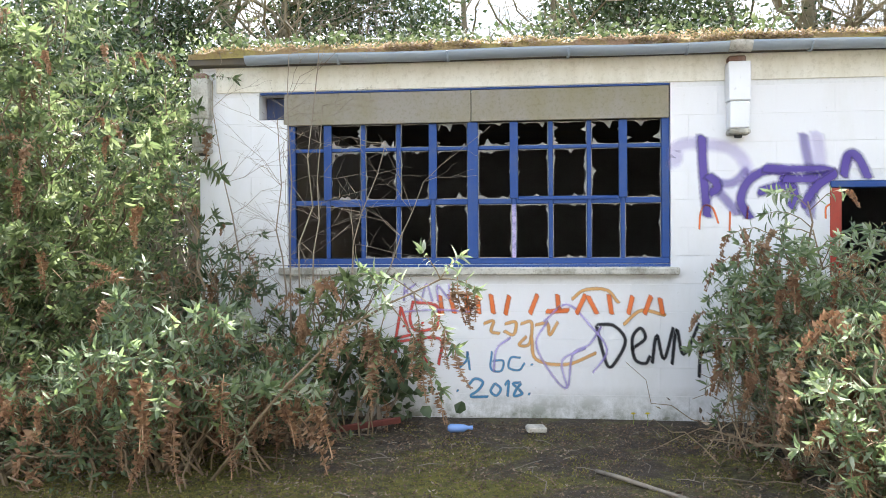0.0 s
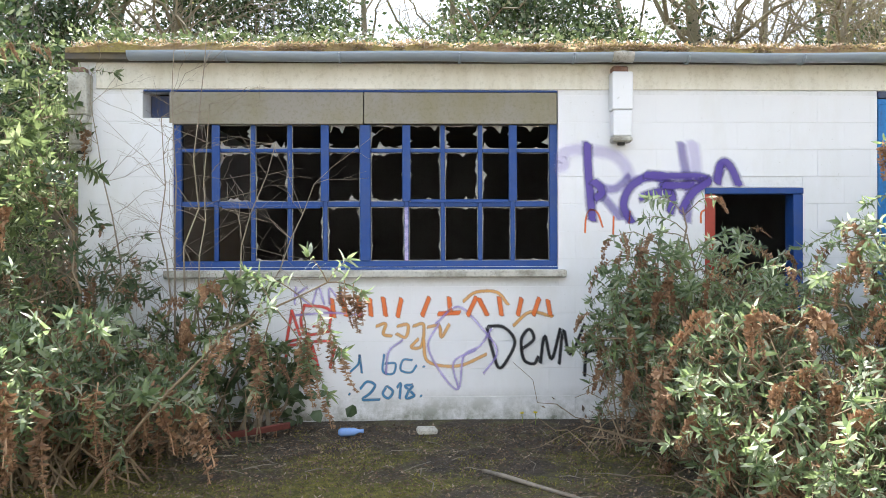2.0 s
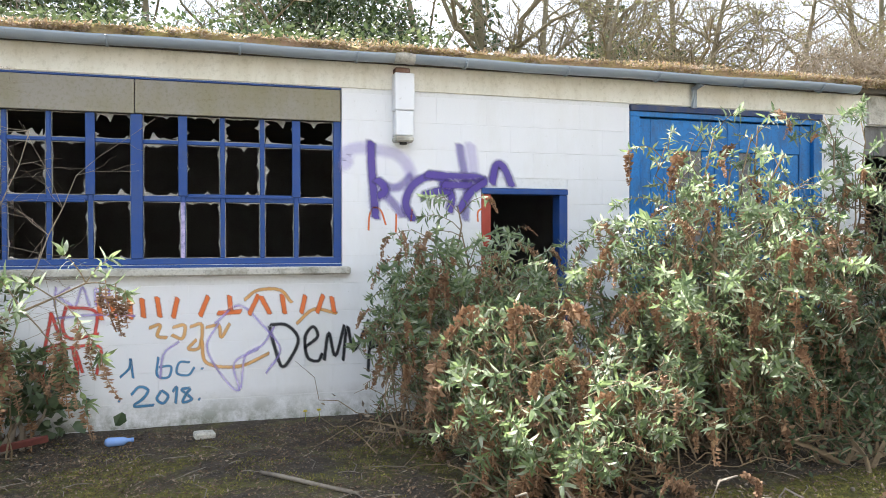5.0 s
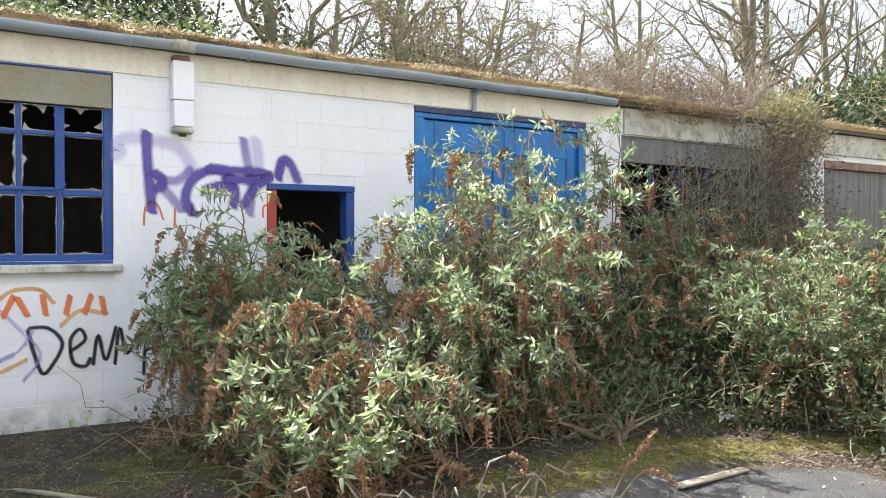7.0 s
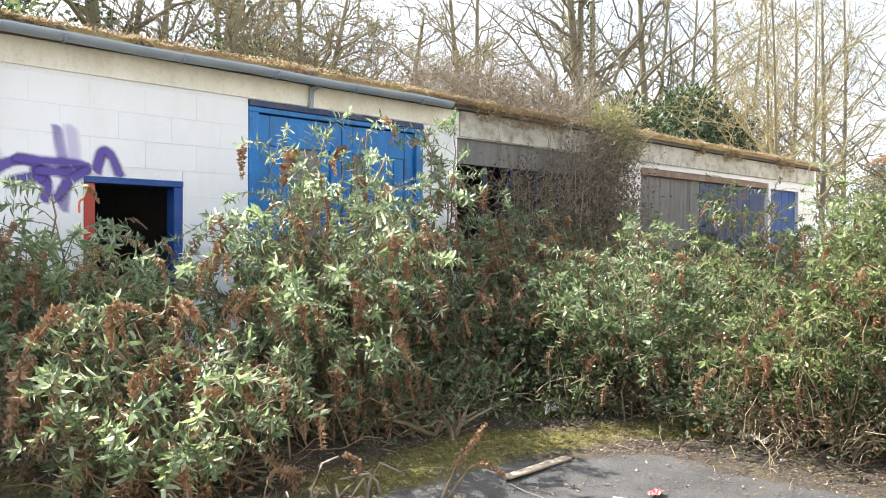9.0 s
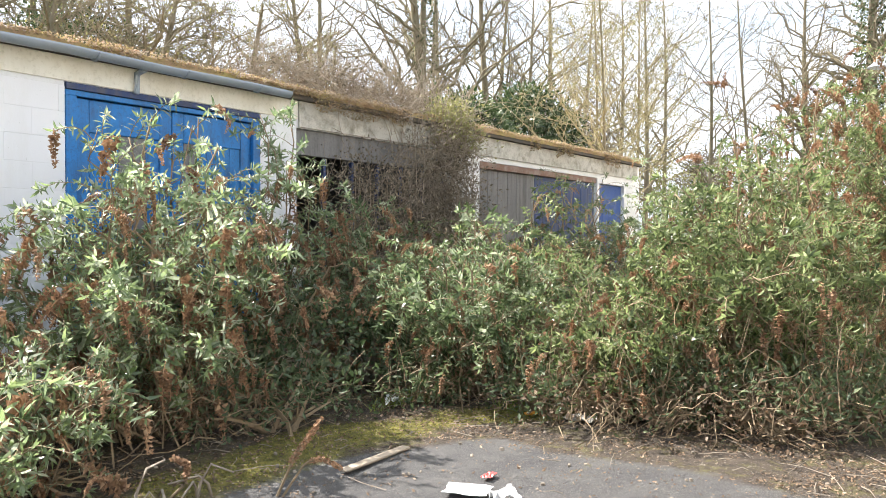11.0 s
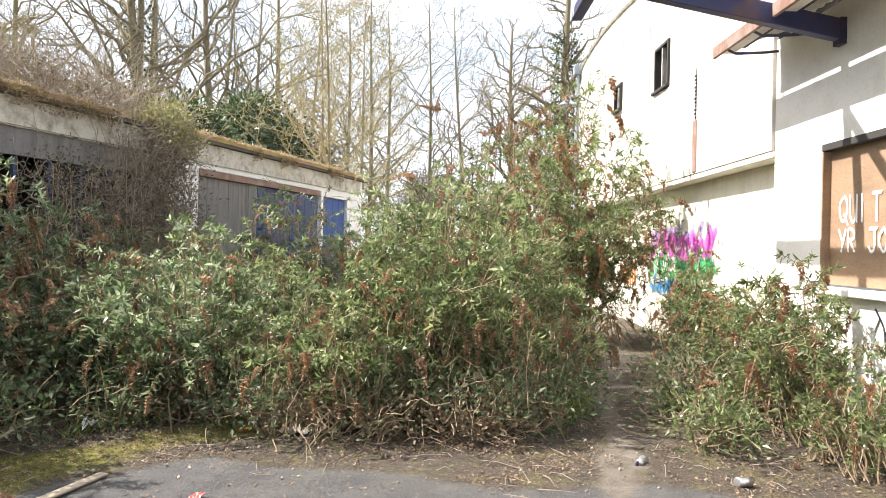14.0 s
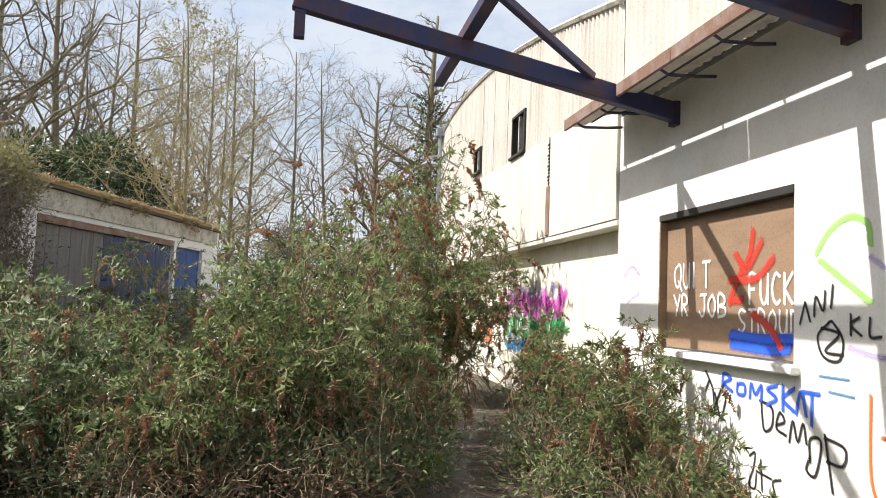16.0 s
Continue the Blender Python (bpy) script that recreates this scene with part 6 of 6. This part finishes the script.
strokes("orange_bars", "row of orange sprayed bars under the window sill", px("4,-14 8,16; 22,-16 30,14; 52,-18 54,16; 72,-14 74,14; 96,-16 100,14; 128,-14 122,16; 178,-16 166,14; 196,12 232,10; 214,-16 216,6; 262,-16 248,14; 268,-14 282,14; 304,-16 308,14; 344,-14 338,14; 376,-14 366,14; 392,-10 396,14", -0.42, 0.93, K0), 0.042, P_ORANGE)
strokes("amber_loops", "amber sprayed loops across the block wall", px("84,60 100,56 96,74 110,78; 122,60 140,58 136,80 120,74; 150,60 168,58 164,96 146,98 158,84; 176,62 196,60 200,80 214,58; 240,16 262,0 300,0 320,22; 168,84 176,124 230,132 280,112; 330,60 360,36 400,44", -0.42, 1.05, K0), 0.03, P_YELLOW)
strokes("lilac_scrawl", "faded lilac sprayed scrawl on the block wall", px("-60,-6 -62,24; -60,8 -40,-6; -58,8 -36,24; -30,24 -20,-6 -10,24; 0,24 0,-4 20,20 20,-6; -60,44 0,40 60,44; 196,60 176,100 200,150 230,178 240,120 270,100 290,70; 230,176 222,130 262,108; 190,60 230,30 270,66 300,110 276,150; 100,150 106,110 130,90", -0.42, 1.07, K0), 0.028, P_LILAC)
strokes("black_tag", "black sprayed tag on the lower block wall", px("0,6 8,40 20,76 34,66 50,30 30,4 2,2; 62,44 84,26 76,8 62,26 66,62 84,70 92,58; 96,68 104,20 116,62 132,8; 130,70 138,10 150,54 176,0; 176,92 180,40 196,0 210,40 214,100; 180,50 220,40", 0.87, 0.78, K0), 0.03, P_BLACK)
strokes("red_blocks", "red sprayed square blocks with dots on the block wall", px("14,10 4,66; 14,10 28,54; 4,66 30,60; 36,0 30,30 42,52 84,46; 36,0 80,8 80,46; 0,114 6,74; 0,114 50,118 46,70; 6,72 84,66 82,112; 50,72 60,108", -0.79, 0.95, K0), 0.028, P_RED)
strokes("red_dots", "red sprayed dots", px("18,44 20,44; 52,38 54,38", -0.79, 0.95, K0), 0.022, P_RED)
strokes("teal_scrawl", "teal sprayed scrawl on the lower block wall", px("0,34 14,20 16,4 20,36; 60,4 58,34 76,38 80,20 62,20; 110,14 94,14 90,32 108,36 118,24; 130,26 132,26", -0.25, 0.56, K0), 0.02, P_TEAL)
strokes("teal_year", "teal sprayed year 2018 on the lower block wall", px("-20,24 -19,24; 0,14 12,2 26,8 18,22 4,34 34,34; 46,12 40,24 50,32 58,20 48,10; 66,12 72,6 70,32; 92,8 80,10 90,20 96,28 82,32 86,20 94,10; 108,28 109,28", -0.17, 0.33, K0), 0.024, P_TEAL)

# writing and colours on the annex
WALLM = FRAME @ Matrix.Rotation(math.pi, 4, "Z")  # across runs with the reader's right
GLYPH = {"Q": "5,0 1,2 0,5 2,9 6,9 8,5 7,1 5,0; 5,7 9,11", "U": "0,0 0,7 3,10 6,8 7,0; 7,0 7,10", "I": "1,0 1,10", "T": "0,0 8,0; 4,0 4,10", "Y": "0,0 4,5; 8,0 3,10", "R": "0,10 0,0 6,1 6,4 0,5; 2,5 7,10",
         "J": "1,0 8,0; 6,0 6,8 3,10 0,8", "O": "4,0 0,3 0,7 4,10 7,7 7,3 4,0", "B": "0,10 0,0 6,1 6,4 0,5; 0,5 7,6 7,9 0,10", "F": "0,10 0,0 6,0; 0,5 5,5", "C": "7,1 3,0 0,4 1,8 4,10 7,9", "K": "0,0 0,10; 7,0 0,5; 0,5 7,10",
         "S": "7,1 3,0 0,2 3,5 7,7 4,10 0,9", "D": "0,0 0,10; 0,0 5,1 7,5 5,9 0,10"}


def letters(text, s_left, z_top, h, w):
    out = []
    for i, ch in enumerate(text):
        if ch in GLYPH:
            for l in GLYPH[ch].split(";"):
                out.append([(-(s_left - i * w) + float(p.split(",")[0]) * w * 0.09, z_top - float(p.split(",")[1]) * h / 10) for p in l.split()])
    return out


def annex_paint(name, label, lines, width, material, lift=0.006):
    """Lines in metres: across against the run of the wall, and up."""
    return strokes(name, label, lines, width, material, WALLM, lift)


annex_paint("white_slogan", "white brushed words QUIT YR JOB on the plywood", letters("QUIT", 6.12, 1.98, 0.24, 0.185) + letters("YR JOB", 6.12, 1.67, 0.2, 0.17), 0.034, P_WHITE, -0.065)
annex_paint("white_slogan", "white brushed words on the plywood", letters("FUCK", 4.79, 1.83, 0.24, 0.16), 0.034, P_WHITE, -0.066)
annex_paint("white_slogan", "white brushed word STROUD on the plywood", letters("STROUD", 4.95, 1.54, 0.19, 0.145), 0.028, P_WHITE, -0.067)
annex_paint("red_splash", "red sprayed flame shape on the plywood", [[(-5.1, 1.6), (-4.95, 1.82), (-4.8, 1.98), (-4.74, 2.2)], [(-5.0, 2.02), (-4.86, 1.86)], [(-4.8, 1.9), (-4.62, 2.1)], [(-5.1, 1.8), (-4.7, 1.8), (-4.46, 1.95)], [(-5.05, 1.62), (-4.9, 1.62)], [(-4.74, 1.5), (-4.5, 1.4), (-4.35, 1.25)]], 0.08, P_RED, -0.0635)
annex_paint("blue_splash", "blue sprayed patch on the plywood", [[(-5.06, 1.32), (-4.6, 1.3), (-4.2, 1.32)], [(-5.04, 1.24), (-4.5, 1.22), (-4.25, 1.24)]], 0.1, P_BLUE, -0.062)
annex_paint("lime_loop", "lime green sprayed loop on the annex wall", [[(-3.84, 1.95), (-3.7, 2.1), (-3.5, 2.18), (-3.33, 2.12), (-3.3, 1.98)], [(-3.8, 1.9), (-3.5, 1.72), (-3.3, 1.6)]], 0.06, P_LIME)
annex_paint("black_scribble", "black sprayed ring symbol and scribbles on the annex wall", [[(-3.7, 1.46), (-3.82, 1.36), (-3.76, 1.22), (-3.6, 1.2), (-3.56, 1.34), (-3.66, 1.46), (-3.7, 1.46)], [(-3.78, 1.42), (-3.6, 1.38), (-3.74, 1.26), (-3.56, 1.24)], [(-4.02, 1.44), (-3.96, 1.6)], [(-3.96, 1.6), (-3.9, 1.46)], [(-3.86, 1.5), (-3.84, 1.64), (-3.76, 1.54), (-3.74, 1.68)], [(-3.66, 1.72), (-3.68, 1.56)], [(-3.48, 1.52), (-3.48, 1.38)], [(-3.4, 1.5), (-3.48, 1.45), (-3.38, 1.38)], [(-3.3, 1.5), (-3.3, 1.38), (-3.2, 1.38)]], 0.024, P_BLACK)
annex_paint("blue_scrawl", "blue sprayed scrawl below the boarded window", [[(-5.08, 0.86), (-5.06, 0.98), (-4.94, 0.95), (-5.05, 0.9), (-4.92, 0.84)], [(-4.84, 0.92), (-4.74, 0.92), (-4.74, 0.84), (-4.84, 0.84), (-4.84, 0.92)], [(-4.66, 0.82), (-4.64, 0.94), (-4.58, 0.86), (-4.5, 0.94), (-4.5, 0.82)], [(-4.3, 0.96), (-4.42, 0.92), (-4.3, 0.86), (-4.42, 0.8)], [(-4.22, 0.97), (-4.22, 0.78)], [(-4.08, 0.96), (-4.22, 0.87), (-4.08, 0.79)], [(-4.06, 0.78), (-4.0, 0.95), (-3.94, 0.78)], [(-3.98, 0.95), (-3.8, 0.95)], [(-3.88, 0.95), (-3.88, 0.72)]], 0.035, P_BLUE)
annex_paint("black_tag", "black sprayed tag low on the annex wall", [[(-4.5, 0.8), (-4.46, 0.6), (-4.36, 0.64), (-4.36, 0.78), (-4.52, 0.82)], [(-4.3, 0.66), (-4.2, 0.7), (-4.26, 0.76), (-4.3, 0.64), (-4.18, 0.6)], [(-4.14, 0.56), (-4.1, 0.72), (-4.04, 0.58), (-3.98, 0.72), (-3.94, 0.58)], [(-3.9, 0.5), (-3.94, 0.4), (-3.84, 0.38), (-3.78, 0.62), (-3.9, 0.62), (-3.9, 0.46)], [(-3.74, 0.68), (-3.66, 0.3)], [(-3.74, 0.66), (-3.54, 0.62), (-3.56, 0.5), (-3.72, 0.5)]], 0.026, P_BLACK)
annex_paint("black_tag", "faint black sprayed loops near the ground", [[(-4.66, 0.36), (-4.58, 0.4), (-4.6, 0.28), (-4.66, 0.14), (-4.58, 0.12), (-4.56, 0.24)], [(-4.5, 0.36), (-4.48, 0.12)], [(-4.56, 0.26), (-4.36, 0.24)], [(-4.24, 0.26), (-4.34, 0.22), (-4.3, 0.12)]], 0.02, P_BLACK)
annex_paint("black_smear", "black sprayed smear under the ledge", [[(-5.36, 0.98), (-5.24, 0.84), (-5.2, 0.7), (-5.1, 0.84), (-5.04, 0.9)], [(-5.2, 0.8), (-5.1, 0.6), (-5.02, 0.76)], [(-5.3, 0.9), (-5.36, 0.8)]], 0.03, P_BLACK)
annex_paint("faint_scrawl", "faded lilac and pink scrawl on the annex wall", [[(-3.5, 1.3), (-3.2, 1.25), (-2.9, 1.3)], [(-3.3, 1.9), (-3.1, 1.8), (-2.9, 1.9)], [(-7.2, 1.9), (-7.0, 2.0), (-6.8, 1.9)], [(-7.1, 1.6), (-6.8, 1.7)]], 0.05, P_LILAC)
annex_paint("teal_lines", "short teal sprayed lines on the annex wall", [[(-3.8, 1.08), (-3.5, 1.08)], [(-3.7, 0.98), (-3.45, 0.97)], [(-3.2, 0.2), (-2.9, 0.2)]], 0.02, P_TEAL)
annex_paint("orange_drips", "orange and red sprayed drips on the annex wall", [[(-3.3, 1.0), (-3.3, 0.5), (-3.22, 0.3)], [(-2.85, 1.1), (-2.85, 0.8)], [(-2.8, 0.6), (-2.7, 0.3)], [(-3.2, 0.75), (-3.0, 0.75)]], 0.03, P_ORANGE)
mr = random.Random(5)


def blots(n, s0, s1, z0, z1, ln):
    """Short overlapping sprayed strokes inside a patch."""
    out = []
    for _ in range(n):
        x, z, a = -s0 + (s0 - s1) * mr.random(), z0 + (z1 - z0) * mr.random(), mr.random() * 3.14
        out.append([(x, z), (x + ln * 0.5 * math.cos(a) + 0.03, z + ln * 0.5 * math.sin(a)), (x + ln * math.cos(a), z + ln * math.sin(a) * 0.7)])
    return out


annex_paint("pink_mural", "pink sprayed mural on the hall wall", blots(60, 13.2, 9.9, 1.32, 1.62, 0.3), 0.13, P_PINK, -0.213)
annex_paint("purple_mural", "lilac sprayed crown of the mural", blots(26, 13.1, 10.3, 1.62, 1.78, 0.2), 0.12, P_LILAC, -0.211)
annex_paint("green_mural", "green sprayed lower part of the mural", blots(55, 13.1, 10.0, 1.0, 1.24, 0.3), 0.13, P_GREEN, -0.214)
annex_paint("teal_mural", "dark teal sprayed base of the mural", blots(26, 13.0, 10.4, 0.72, 0.92, 0.25), 0.13, P_TEAL, -0.215)
annex_paint("white_lines", "white lettering shapes across the mural", blots(12, 12.8, 10.4, 1.1, 1.5, 0.3), 0.05, P_WHITE, -0.19)
annex_paint("orange_mural", "orange sprayed patch on the hall wall", [[(-15.6 + 0.2 * k, 1.2 - 0.1 * (k % 2)), (-15.5 + 0.2 * k, 0.8)] for k in range(7)], 0.15, P_ORANGE, -0.216)


# ---- blocks of the front wall ----
block_meshes = {}
for i, (a, b, c, d) in enumerate(BLOCKS):
    key = (round(b - a, 3), round(d - c, 3))
    if key not in block_meshes:
        block_meshes[key] = Shape().box(0.0003, 0.0, 0.0022, b - a - 0.0003, 0.05, d - c - 0.0022, 0.0007).mesh("block")
        block_meshes[key].materials.append(M_WALL)
    ob = part("block", block_meshes[key], M_WALL, wall_front)
    ob.location = (a, -0.001 + 0.0004 * ((i * 7) % 5) / 5, c)
